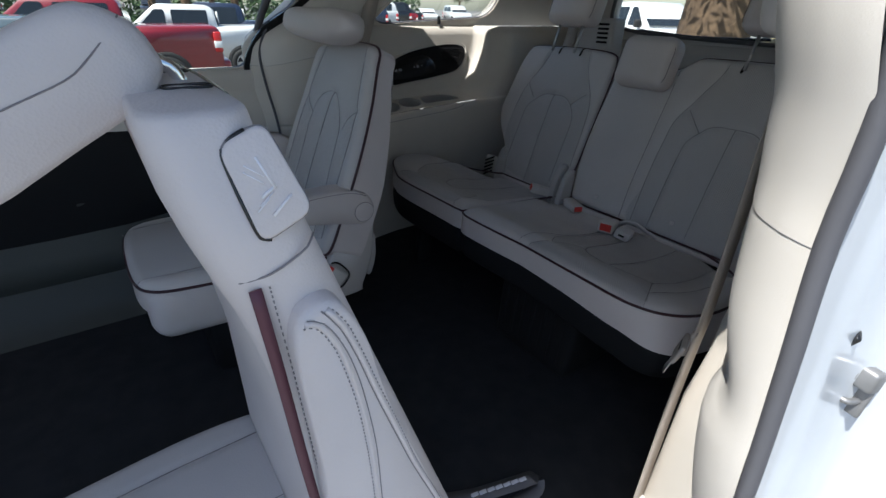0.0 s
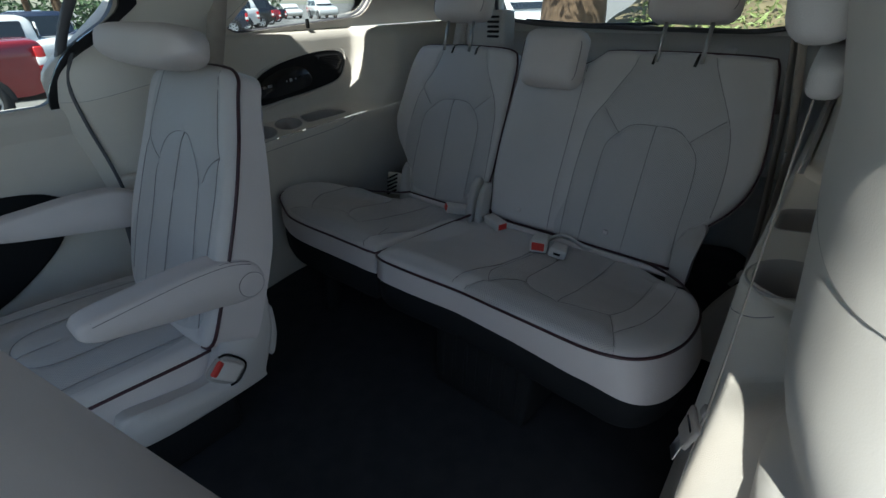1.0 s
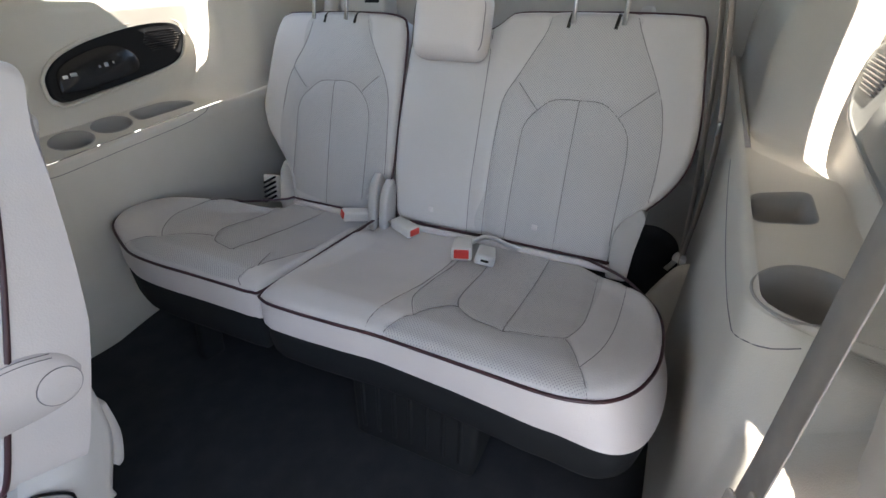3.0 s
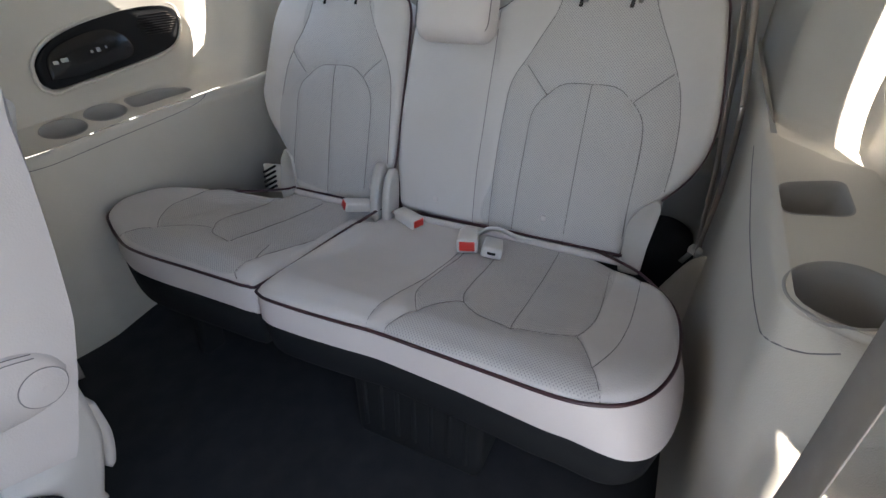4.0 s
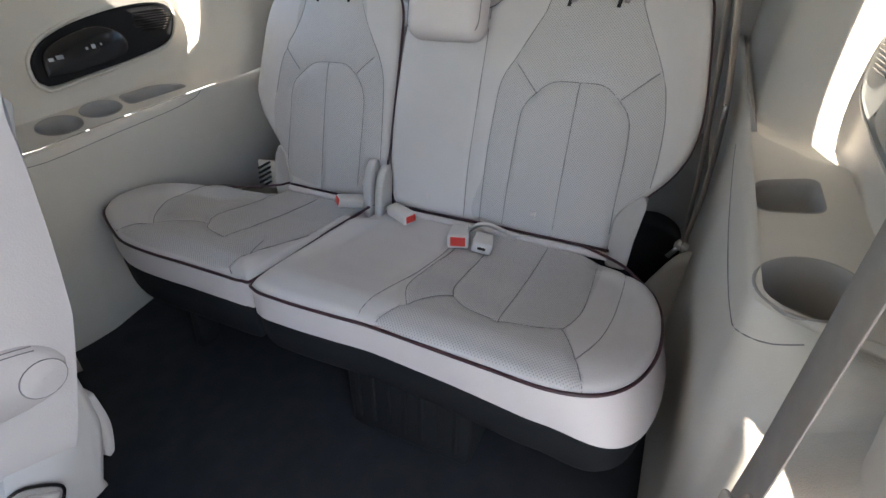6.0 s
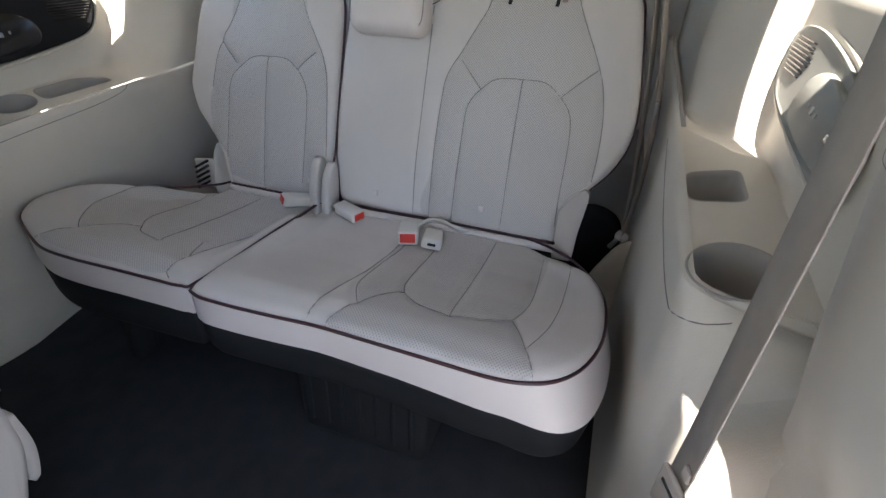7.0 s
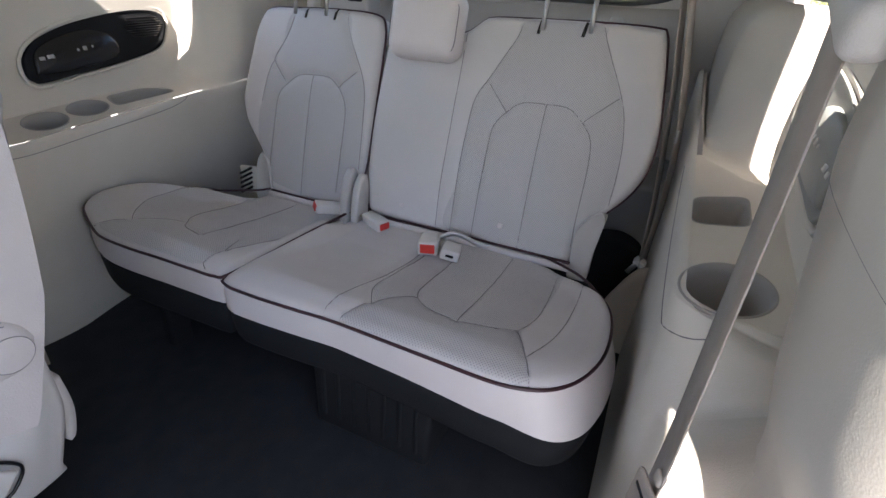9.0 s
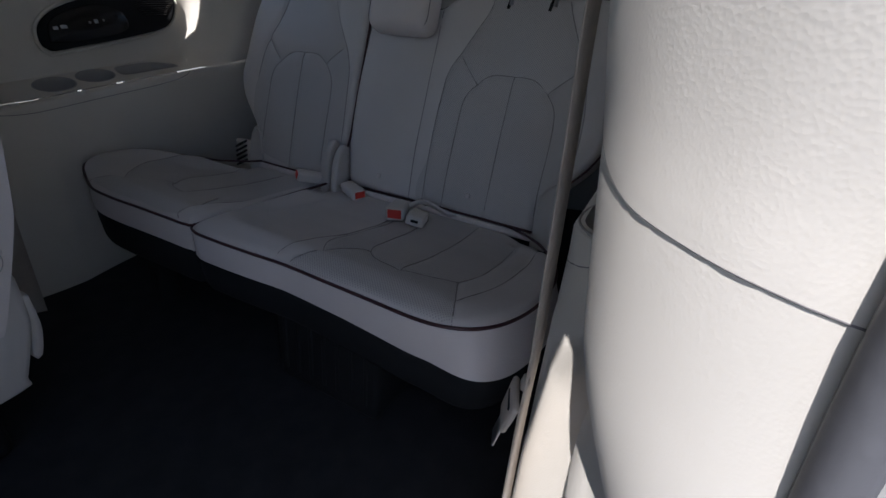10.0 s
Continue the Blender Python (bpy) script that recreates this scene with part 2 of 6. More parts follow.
class Pad:
    """A padded panel: a height field over an outline in its own plane, with rounded rim, crown and seam grooves."""

    def __init__(self, outline, place, thick, rim=0.02, crown=0.012, seams=(), perf=(), res=0.007, puff=None, base=None, flare=None):
        self.m = place
        self.out = [tuple(p)[:2] for p in smooth_line([(*p, 0) for p in outline], 0.009, True)]
        self.rim, self.crown, self.puff, self.base = rim, crown, puff, base
        self.seams = [[tuple(p)[:2] for p in smooth_line([(*q, 0) for q in s], 0.012)] for s in seams]
        spread = flare or (lambda p: p)
        deep = thick if callable(thick) else (lambda p: thick)
        O = np.array(self.out)
        c = (O.max(0) + O.min(0)) / 2
        reach = np.linalg.norm(O - c, axis=1).mean()
        near_rim = [0, 0.0012, 0.003, 0.006, 0.010, 0.0145, 0.020, 0.026]
        steps = near_rim + [0.026 + res * (i + 1) for i in range(int((reach - 0.032) / res))]
        n = len(O)
        self.P = np.concatenate([c + (O - c) * (1 - d / reach) for d in steps])
        H = self.height(self.P)
        W = [place @ Vector((p[0], p[1], h)) for p, h in zip(self.P, H)]
        faces = [(r * n + k, r * n + (k + 1) % n, (r + 1) * n + (k + 1) % n, (r + 1) * n + k) for r in range(len(steps) - 1) for k in range(n)]
        faces.append(tuple((len(steps) - 1) * n + k for k in range(n)))
        self.nface = len(faces)
        low = len(W)
        for q in (0.5, 0.93, 1.0, 1.0):
            for p in O:
                o = spread(p)
                top = -self.rim + (base(p) if base else 0)
                W.append(place @ Vector((p[0] + (o[0] - p[0]) * q, p[1] + (o[1] - p[1]) * q, top + (-deep(p) - top) * q)))
        for k in range(n):
            j = (k + 1) % n
            faces.append((j, k, low + k, low + j))
            faces.append((low + j, low + k, low + n + k, low + n + j))
            faces.append((low + n + j, low + n + k, low + 2 * n + k, low + 2 * n + j))
        faces.append(tuple(low + 3 * n + k for k in range(n)))
        self.W, self.faces = W, faces
        mask = np.zeros(len(W))
        for poly in perf:
            poly = [tuple(p)[:2] for p in smooth_line([(*q, 0) for q in poly], 0.012, True)]
            mask[:len(self.P)] = np.maximum(mask[:len(self.P)], np.clip(0.5 + np.where(inside(self.P, poly), 1, -1) * seg_dist(self.P, poly, True) / 0.016, 0, 1))
        self.mask = mask

    def height(self, P):
        P = np.array(P, float)
        d = seg_dist(P, self.out, True)
        O = np.array(self.out)
        c, e = (O.max(0) + O.min(0)) / 2, (O.max(0) - O.min(0)) / 2
        q = (P - c) / e
        h = self.crown * (1 - np.clip((q ** 2).sum(1) / 2, 0, 1))
        k = np.clip(1 - d / self.rim, 0, 1)
        h = h - self.rim * (1 - np.sqrt(np.maximum(0, 1 - k * k)))
        if self.puff:
            h = h + self.puff(P)
        if self.base:
            h = h + np.array([self.base(p) for p in P])
        for s in self.seams:
            ds = seg_dist(P, s)
            h = h - 0.0032 * np.exp(-(ds / 0.007) ** 2) - 0.002 * np.exp(-(ds / 0.02) ** 2)
        return h

    def build(self, name, materials, parent, label=""):
        me = bpy.data.meshes.new(name)
        me.from_pydata([tuple(w) for w in self.W], [], self.faces)
        for m in materials:
            me.materials.append(m)
        idx = np.zeros(len(self.faces), np.int32)
        idx[self.nface:] = min(1, len(materials) - 1)
        me.polygons.foreach_set("material_index", idx)
        me.shade_smooth()
        at = me.attributes.new("perf", "FLOAT", "POINT")
        at.data.foreach_set("value", self.mask.astype(np.float32))
        pl = me.attributes.new("plane", "FLOAT_VECTOR", "POINT")
        full = np.zeros((len(self.W), 3), np.float32)
        full[:len(self.P), :2] = self.P
        pl.data.foreach_set("vector", full.ravel())
        bm = bmesh.new()
        bm.from_mesh(me)
        bmesh.ops.recalc_face_normals(bm, faces=bm.faces[:])
        bm.to_mesh(me)
        bm.free()
        ob = new(name, me)
        ob.parent = parent
        ob.matrix_parent_inverse = Matrix.Translation(-parent.location)
        if label:
            ob["label"] = label
        for s in self.seams:
            part("seam", tube(self.lift(s, 0.0006), 0.0010, 5), SEAM, ob)
        return ob

    def lift(self, line, off=0.0):
        H = self.height(line)
        return [self.m @ Vector((p[0], p[1], h + off)) for p, h in zip(np.array(line)[:, :2], H)]

    def rim_line(self, drop, grow=0.0):
        O = np.array(self.out)
        T = np.roll(O, -1, 0) - np.roll(O, 1, 0)
        N = np.stack([T[:, 1], -T[:, 0]], 1) / np.maximum(1e-6, np.linalg.norm(T, axis=1))[:, None]
        turn = np.sum(O[:, 0] * np.roll(O[:, 1], -1) - O[:, 1] * np.roll(O[:, 0], -1))
        G = O + N * (grow if turn > 0 else -grow)
        return [self.m @ Vector((g[0], g[1], -drop + (self.base(p) if self.base else 0))) for g, p in zip(G, O)]


def plane_of(origin, u, v):
    u, v = Vector(u).normalized(), Vector(v).normalized()
    n = u.cross(v)
    m = Matrix((u, v, n)).transposed().to_4x4()
    m.translation = origin
    return m


def poly_holes(outer, holes, place):
    """A flat sheet with holes through it."""
    bm = bmesh.new()
    edges = []
    for line in (outer, *holes):
        vs = [bm.verts.new(place @ Vector((p[0], p[1], 0))) for p in line]
        edges += [bm.edges.new((vs[i], vs[(i + 1) % len(vs)])) for i in range(len(vs))]
    bmesh.ops.triangle_fill(bm, use_beauty=True, use_dissolve=False, edges=edges)
    return bm


def rounded(pts, r, n=5):
    """A polygon with rounded corners."""
    out = []
    k = len(pts)
    for i in range(k):
        p, a, b = Vector(pts[i]), Vector(pts[i - 1]), Vector(pts[(i + 1) % k])
        q = min(r, (a - p).length * 0.48, (b - p).length * 0.48)
        s, e = p + (a - p).normalized() * q, p + (b - p).normalized() * q
        for j in range(n + 1):
            t = j / n
            out.append(tuple(s * (1 - t) ** 2 + p * 2 * t * (1 - t) + e * t * t))
    return out


def circle(cx, cy, rx, ry, n=28):
    return [(cx + rx * math.cos(2 * math.pi * i / n), cy + ry * math.sin(2 * math.pi * i / n)) for i in range(n)]


def wall_strip(line, m, d, closed=True):
    """The sides of a hole: the line pushed by the vector d."""
    pts = [m @ Vector((p[0], p[1], 0)) for p in line]
    return loft([pts, [p + Vector(d) for p in pts]], closed)


def smoothstep(a, b, x):
    t = min(1, max(0, (x - a) / (b - a)))
    return t * t * (3 - 2 * t)


# ---- structure of the cabin ----
def smooth_xy(pts, step=0.012):
    return [tuple(p)[:2] for p in smooth_line([(*p, 0) for p in pts], step)]


floor = tagged(part("floor", loft([[(x, y, 0) for x in (-0.84, -0.4, 0, 0.4, 0.84)] for y in (-2.3, -1.2, -0.4, 0.3, 1.25)]), CARPET),
               "black carpeted cabin floor of a minivan", "floor", kind="structure")


# pillar behind each sliding door: its plan at shoulder height
SEC = [(0.835, 0.055), (0.800, 0.02), (0.740, -0.04), (0.708, -0.09), (0.699, -0.13), (0.703, -0.19), (0.717, -0.25), (0.741, -0.30), (0.774, -0.333), (0.803, -0.349), (0.818, -0.353)]


def pillar_x(z, u=1.0):
    """Leaning of the pillar: its inner edge flares outwards to the foot, and all of it leans in to the roof."""
    inner = 0.24 * max(0, 0.80 - z) * (1 - u) ** 1.2
    return inner + 0.06 * u * u * max(0, 0.75 - z) + 0.02 * smoothstep(0.45, 0.05, z) - 0.26 * max(0, z - 0.86) * 0.9


def pillar_y(z):
    return -0.03 * smoothstep(0.76, 0.95, z) + 0.06 * smoothstep(0.5, 0.1, z)


def pillar_at(y, z):
    """Distance of the pillar's face from the middle of the van."""
    s = smooth_xy(SEC, 0.01)
    pts = [(yy + pillar_y(z), x + pillar_x(z, j / (len(s) - 1))) for j, (x, yy) in enumerate(s)]
    for (y0, x0), (y1, x1) in zip(pts, pts[1:]):
        if y1 <= y <= y0:
            return x0 + (x1 - x0) * (y - y0) / (y1 - y0)
    return 1.5 if y > 0 else pts[-1][1]


def trim_x(x, y, z, sign=1):
    """The lower trim swells into the pillar ahead of it."""
    if y > 0.12:
        return x
    x = x + (0.014 * smoothstep(0.03, -0.06, y) + 0.10 * max(0, -y - 0.03) + 9.0 * max(0, -0.09 - y) ** 2 if sign > 0 else 0.3 * max(0, 0.01 - y) ** 1.15)
    p = pillar_at(y, z) - 0.002
    if sign > 0:
        x += 22.0 * max(0, 0.047 - y) ** 2 * smoothstep(0.43, 0.52, z)
        return min(x, p + 0.03)
    k = 0.012
    m = min(x, p)
    return m - k * math.log(math.exp((m - x) / k) + math.exp((m - p) / k)) if p < 1.4 else x


def ramp_end(z, sign=1):
    """Where the recess above the shelf runs out to the rear."""
    q = min(1, max(0, (z - 0.575) / 0.24))
    return (0.400 if sign < 0 else 0.365) + (0.195 if sign < 0 else 0.18) * math.sqrt(1 - (1 - q) ** 2)


def shelf_depth(y, z=0.57, sign=1):
    e = ramp_end(z, sign)
    return 1 - 0.42 * smoothstep(e - 0.032, e + 0.012, y) - 0.58 * smoothstep(e - 0.005, e + 0.11, y)


def shelf_slope(sign):
    """Height at its inner edge, rise outwards and rise to the rear of each shelf."""
    return (0.580, 0.12, 0.09) if sign > 0 else (0.560, 0.28, 0.05)


def shelf_z(x, y, sign=1):
    z, rise, long = shelf_slope(sign)
    return z + rise * (x - 0.672) + long * (y - 0.1)


def trim_profile(y, sign=1):
    """Half-profile of the side trim at y, split below and above the shelf."""
    f = 0.04 * smoothstep(-0.1, 0.2, y)
    if sign > 0:
        low = [(0.634, 0.0), (0.637, 0.06), (0.641, 0.16), (0.646, 0.32), (0.649, 0.44), (0.650, 0.53), (0.650, 0.566)]
    else:
        low = [(0.760 + f, 0.0), (0.738 + f, 0.06), (0.712 + 0.6 * f, 0.16), (0.685 + 0.5 * f, 0.32), (0.668 + 0.4 * f, 0.44), (0.661 + 0.3 * f, 0.53), (0.660 + 0.3 * f, 0.548)]
    low = [(trim_x(x, y, z, sign), z) for x, z in low]
    e = low[-1][0]
    low += [(e + 0.002, shelf_z(0.672, y, sign) - 0.006), (e + 0.008, shelf_z(0.672, y, sign) - 0.001)]
    if sign > 0:
        xo = e + 0.0125 + max(0, 0.80 - e - 0.0125) * smoothstep(-0.012, -0.040, y)
        low += [(xo, shelf_z(max(0.672, xo), y, sign) + 0.0008)]
    kk = shelf_depth(y, 0.57, sign)
    high = [(0.672 + 0.105 * kk, shelf_z(0.672 + 0.105 * kk, y, sign))]
    for x0, dx, z in ((0.676, 0.107, 0.606), (0.678, 0.112, 0.625), (0.679, 0.116, 0.65), (0.680, 0.119, 0.68), (0.680, 0.121, 0.72), (0.682, 0.121, 0.76), (0.686, 0.119, 0.79), (0.694, 0.112, 0.825), (0.716, 0.092, 0.850), (0.755, 0.072, 0.862)):
        high.append((x0 + dx * shelf_depth(y, z, sign), z))
    return low, high


def side_trim(sign, name, cups, tray):
    """Quarter trim with its shelf; the shelf floor is a sheet with holes for cups and tray."""
    ys = [-0.33 + 0.01 * i for i in range(154)]
    low, high = [], []
    for y in ys:
        a, b = trim_profile(y, sign)
        low.append([(sign * x, y, z) for x, z in a])
        if y > -0.14:
            high.append([(sign * x, y, z) for x, z in b])
    wall = tagged(part(name, join(loft(low), loft(high)), TRIM), "cream moulded plastic quarter trim with cup shelf", "wall", kind="structure")
    yy = [y for y in ys if y > -0.14 and shelf_depth(y, 0.57, sign) > 0.003]
    line = [(sign * trim_profile(y, sign)[0][8][0], y) for y in yy if trim_profile(y, sign)[0][8][0] < 0.772]
    line += [(sign * (0.672 + 0.105 * shelf_depth(y, 0.57, sign)), y) for y in yy[::-1]]
    holes = [circle(sign * cx, cy, rx, ry) for cx, cy, rx, ry in cups] + [rounded([(sign * a, b) for a, b in tray], 0.02)]
    z0, rise, long = shelf_slope(sign)
    m = Matrix(((1, 0, 0, 0), (0, 1, 0, 0), (sign * rise, long, 1, z0 - 0.672 * rise - 0.1 * long), (0, 0, 0, 1)))
    part("shelf", poly_holes(line, holes, m), TRIM, wall, "flat cream shelf with round cup holes")
    # shade inside the cups and the tray is put into their darker colour
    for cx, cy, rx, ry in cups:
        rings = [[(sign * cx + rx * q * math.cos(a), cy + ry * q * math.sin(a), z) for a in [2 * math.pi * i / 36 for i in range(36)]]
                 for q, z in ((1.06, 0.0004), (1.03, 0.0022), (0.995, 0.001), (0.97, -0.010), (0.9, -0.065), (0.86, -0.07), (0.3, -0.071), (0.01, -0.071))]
        part("cup_holder", loft([[m @ Vector(p) for p in r_] for r_ in rings], True), TRIM_SHADE, wall, "round moulded cup holder")
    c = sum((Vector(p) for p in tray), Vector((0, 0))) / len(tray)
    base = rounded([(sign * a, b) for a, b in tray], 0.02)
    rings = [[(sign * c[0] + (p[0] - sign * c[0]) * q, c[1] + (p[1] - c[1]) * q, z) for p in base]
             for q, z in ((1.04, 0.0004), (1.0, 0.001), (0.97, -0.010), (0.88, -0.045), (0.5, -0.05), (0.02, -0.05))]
    part("tray", loft([[m @ Vector(p) for p in r_] for r_ in rings], True), TRIM_SHADE, wall, "shallow moulded tray")
    return wall


WALL_L = side_trim(-1, "wall_left", [(0.727, 0.090, 0.038, 0.046), (0.736, 0.196, 0.036, 0.046)], [(0.712, 0.255), (0.706, 0.425), (0.735, 0.415), (0.764, 0.36), (0.766, 0.262)])
WALL_R = side_trim(1, "wall_right", [(0.705, 0.056, 0.049, 0.051)], [(0.663, 0.207), (0.663, 0.292), (0.738, 0.305), (0.738, 0.210)])

# parting line of the cup insert below the shelf edge
for s, ends in ((-1, [(-0.08 + 0.013 * i, 0.555 - 0.023 * max(0, 1 - abs(-1 + i / 20) ** 5) ** 0.5 + 0.07 * (-0.18 + 0.013 * i)) for i in range(41)]),
                (1, smooth_xy([(0.50, 0.578), (0.42, 0.552), (0.34, 0.532), (0.25, 0.516), (0.134, 0.508), (0.062, 0.513), (0.024, 0.521), (0.009, 0.530), (-0.001, 0.547)], 0.01))):
    pts = []
    for y, z in ends:
        low = trim_profile(y, s)[0][:8]
        pts.append((s * (float(np.interp(z, [p[1] for p in low], [p[0] for p in low])) - 0.0001), y, z))
    part("seam", tube(pts, 0.0009, 5), SEAM, WALL_L if s < 0 else WALL_R)


def upper_wall(sign, name, window):
    """The wall above the shelf with the quarter window cut through it."""
    m = plane_of((sign * 0.825, 0, 0.862), (0, 1, 0), (-sign * 0.16, 0, 0.5))
    win = rounded(window, 0.07, 8)
    ahead = -0.14 if sign < 0 else -0.05
    outer = [(ahead, 0), (1.2, 0), (1.2, 0.52), (ahead, 0.52)]
    wall = tagged(part(name, join(poly_holes(outer, [win], m), wall_strip(win, m, (sign * 0.05, 0, 0))), TRIM, smooth=False),
                  "cream upper side wall round a quarter window", "wall", kind="structure")
    seal = [m @ Vector((p[0], p[1], 0)) + Vector((sign * 0.010, 0, 0)) for p in win]
    part("window_seal", tube(seal, 0.006, 6, True), RUBBER, wall)
    g = part("pane", poly_holes(win, [], Matrix.Translation((sign * 0.022, 0, 0)) @ m), GLASS, wall, "tinted quarter window glass")
    g.visible_shadow = False
    if sign < 0:
        k = m @ Vector((0.385, 0.02, 0))
        part("latch", rbox((0.012, 0.010, 0.03), 0.003, 2, Matrix.Translation(k + Vector((0.006, 0, 0)))), GLOSS_BLACK, wall, "small black window latch")
    return wall


upper_wall(-1, "wall_upper_left", [(0.08, 0.0), (0.66, 0.035), (0.80, 0.45), (0.08, 0.45)])
upper_wall(1, "wall_upper_right", [(0.08, 0.0), (0.66, 0.035), (0.80, 0.30), (0.08, 0.30)])


def speaker_panel(sign):
    """Black oval panel on the quarter trim with speaker grille and sockets."""
    m = plane_of((sign * 0.672, 0, 0), (0, -sign, 0), (sign * 0.17, 0, 1))
    f = -sign
    line = smooth_xy([(f * 0.118, 0.672), (f * 0.125, 0.705), (f * 0.158, 0.735), (f * 0.21, 0.757), (f * 0.285, 0.775), (f * 0.40, 0.790), (f * 0.485, 0.787), (f * 0.514, 0.768), (f * 0.505, 0.732), (f * 0.46, 0.690), (f * 0.34, 0.668), (f * 0.22, 0.655), (f * 0.135, 0.648), (f * 0.118, 0.672)], 0.01)[:-1]
    line = [(p[0], p[1] * 1.0143) for p in line]
    c = (f * 0.31, 0.728)
    rings = []
    for q, h in ((1.0, -0.02), (1.0, 0.003), (0.985, 0.006), (0.95, 0.0045), (0.88, 0.004), (0.4, 0.004), (0.02, 0.004)):
        rings.append([m @ Vector((c[0] + (p[0] - c[0]) * q, c[1] + (p[1] - c[1]) * q, h)) for p in line])
    wall = WALL_L if sign < 0 else WALL_R
    mt_ = BLACK_PLASTIC if sign < 0 else PANEL_GREY
    pan = part("speaker_panel", loft(rings, True), mt_, wall, "black oval speaker and socket panel" if sign < 0 else "grey oval speaker panel")
    # raised rim round the panel
    rim = [m @ Vector((c[0] + (p[0] - c[0]) * 1.045, c[1] + (p[1] - c[1]) * 1.12, -0.002)) for p in line]
    part("bezel", tube(rim, 0.0045, 8, True), TRIM, wall)
    # grille slots
    bm = None
    for i in range(9):
        z = 0.735 + 0.006 * i
        a, b = 0.385 + 0.004 * abs(i - 4), 0.505 - 0.006 * abs(i - 5)
        pts = [m @ Vector((f * (a + (b - a) * t / 6), z, 0.005)) for t in range(7)]
        tb = tube(pts, 0.0013, 5)
        bm = tb if bm is None else join(bm, tb)
    part("grille", bm, GLOSS_BLACK, wall, "fine black speaker slots")
    pod = smooth_xy([(f * 0.135, 0.675), (f * 0.148, 0.722), (f * 0.20, 0.750), (f * 0.29, 0.765), (f * 0.345, 0.74), (f * 0.34, 0.695), (f * 0.22, 0.675), (f * 0.135, 0.675)], 0.01)[:-1]
    cp = (f * 0.235, 0.715)
    rings = [[m @ Vector((cp[0] + (p[0] - cp[0]) * q, cp[1] + (p[1] - cp[1]) * q, h)) for p in pod] for q, h in ((1.0, 0.003), (0.99, 0.009), (0.93, 0.012), (0.3, 0.012), (0.02, 0.012))]
    part("socket_pod", loft(rings, True), GLOSS_BLACK if sign < 0 else PANEL_GREY, wall, "glossy pod with charging sockets")
    for u, w, h in ((0.158, 0.012, 0.008), (0.178, 0.016, 0.009), (0.245, 0.006, 0.006), (0.262, 0.010, 0.010), (0.282, 0.005, 0.006)):
        part("socket", rbox((w, h, 0.002), 0.0008, 1, m @ pose(f * u, 0.708 + 0.12 * (u - 0.15), 0.0125)), METAL, wall, "small pale socket mark")
    return pan


speaker_panel(-1)
speaker_panel(1)

ceiling = tagged(part("ceiling", loft([[(x, y, 1.36 - 0.07 * (x / 0.7) ** 4) for x in [-0.70 + 1.43 * i / 20 for i in range(21)]] for y in (-2.32, -1, 0, 0.6, 1.25)]), HEADLINER),
                 "light cloth headliner", "ceiling", kind="structure")

# tailgate with its window
mt = plane_of((0, 1.12, 0.0), (1, 0, 0), (0, 0.0, 1))
tw = rounded([(-0.53, 0.875), (-0.33, 0.848), (0.10, 0.838), (0.45, 0.832), (0.575, 0.86), (0.52, 1.25), (-0.48, 1.25)], 0.06, 6)
tail = tagged(part("wall_rear", join(poly_holes([(-0.86, 0), (0.86, 0), (0.86, 1.38), (-0.86, 1.38)], [tw], mt), wall_strip(tw, mt, (0, 0.05, 0))), GREY_PLASTIC, smooth=False),
              "grey plastic tailgate lining round the rear window", "wall", kind="structure")
gl = part("pane", poly_holes(tw, [], Matrix.Translation((0, 0.03, 0)) @ mt), GLASS, tail, "rear window glass")
gl.visible_shadow = False
part("window_seal", tube([mt @ Vector((*p, 0)) + Vector((0, -0.002, 0)) for p in tw], 0.008, 6, True), RUBBER, tail)
pan_sec = [(0.0, 0.60), (-0.05, 0.64), (-0.075, 0.72), (-0.06, 0.785), (-0.02, 0.815), (0.0, 0.822)]
part("lining", loft([[(x, 1.12 + p[0] * (1 - 0.35 * math.exp(-((x - 0.05) / 0.28) ** 4)), p[1]) for p in smooth_xy(pan_sec)] for x in [-0.6 + 1.2 * i / 30 for i in range(31)]]), GREY_PLASTIC, tail, "moulded grey tailgate panel")
part("wiper", tube(smooth_line([(-0.42, 1.19, 0.86), (-0.15, 1.185, 0.845), (0.12, 1.18, 0.85)], 0.05), 0.006, 6), GLOSS_BLACK, tail, "thin black rear wiper")

# bulkhead under the windscreen, far ahead
front = tagged(part("wall_front", loft([[(x, -2.3, z) for x in (-0.9, 0.9)] for z in (0, 0.4, 0.80)]), BLACK_PLASTIC), "dark bulkhead closing the cabin", "wall", kind="structure")


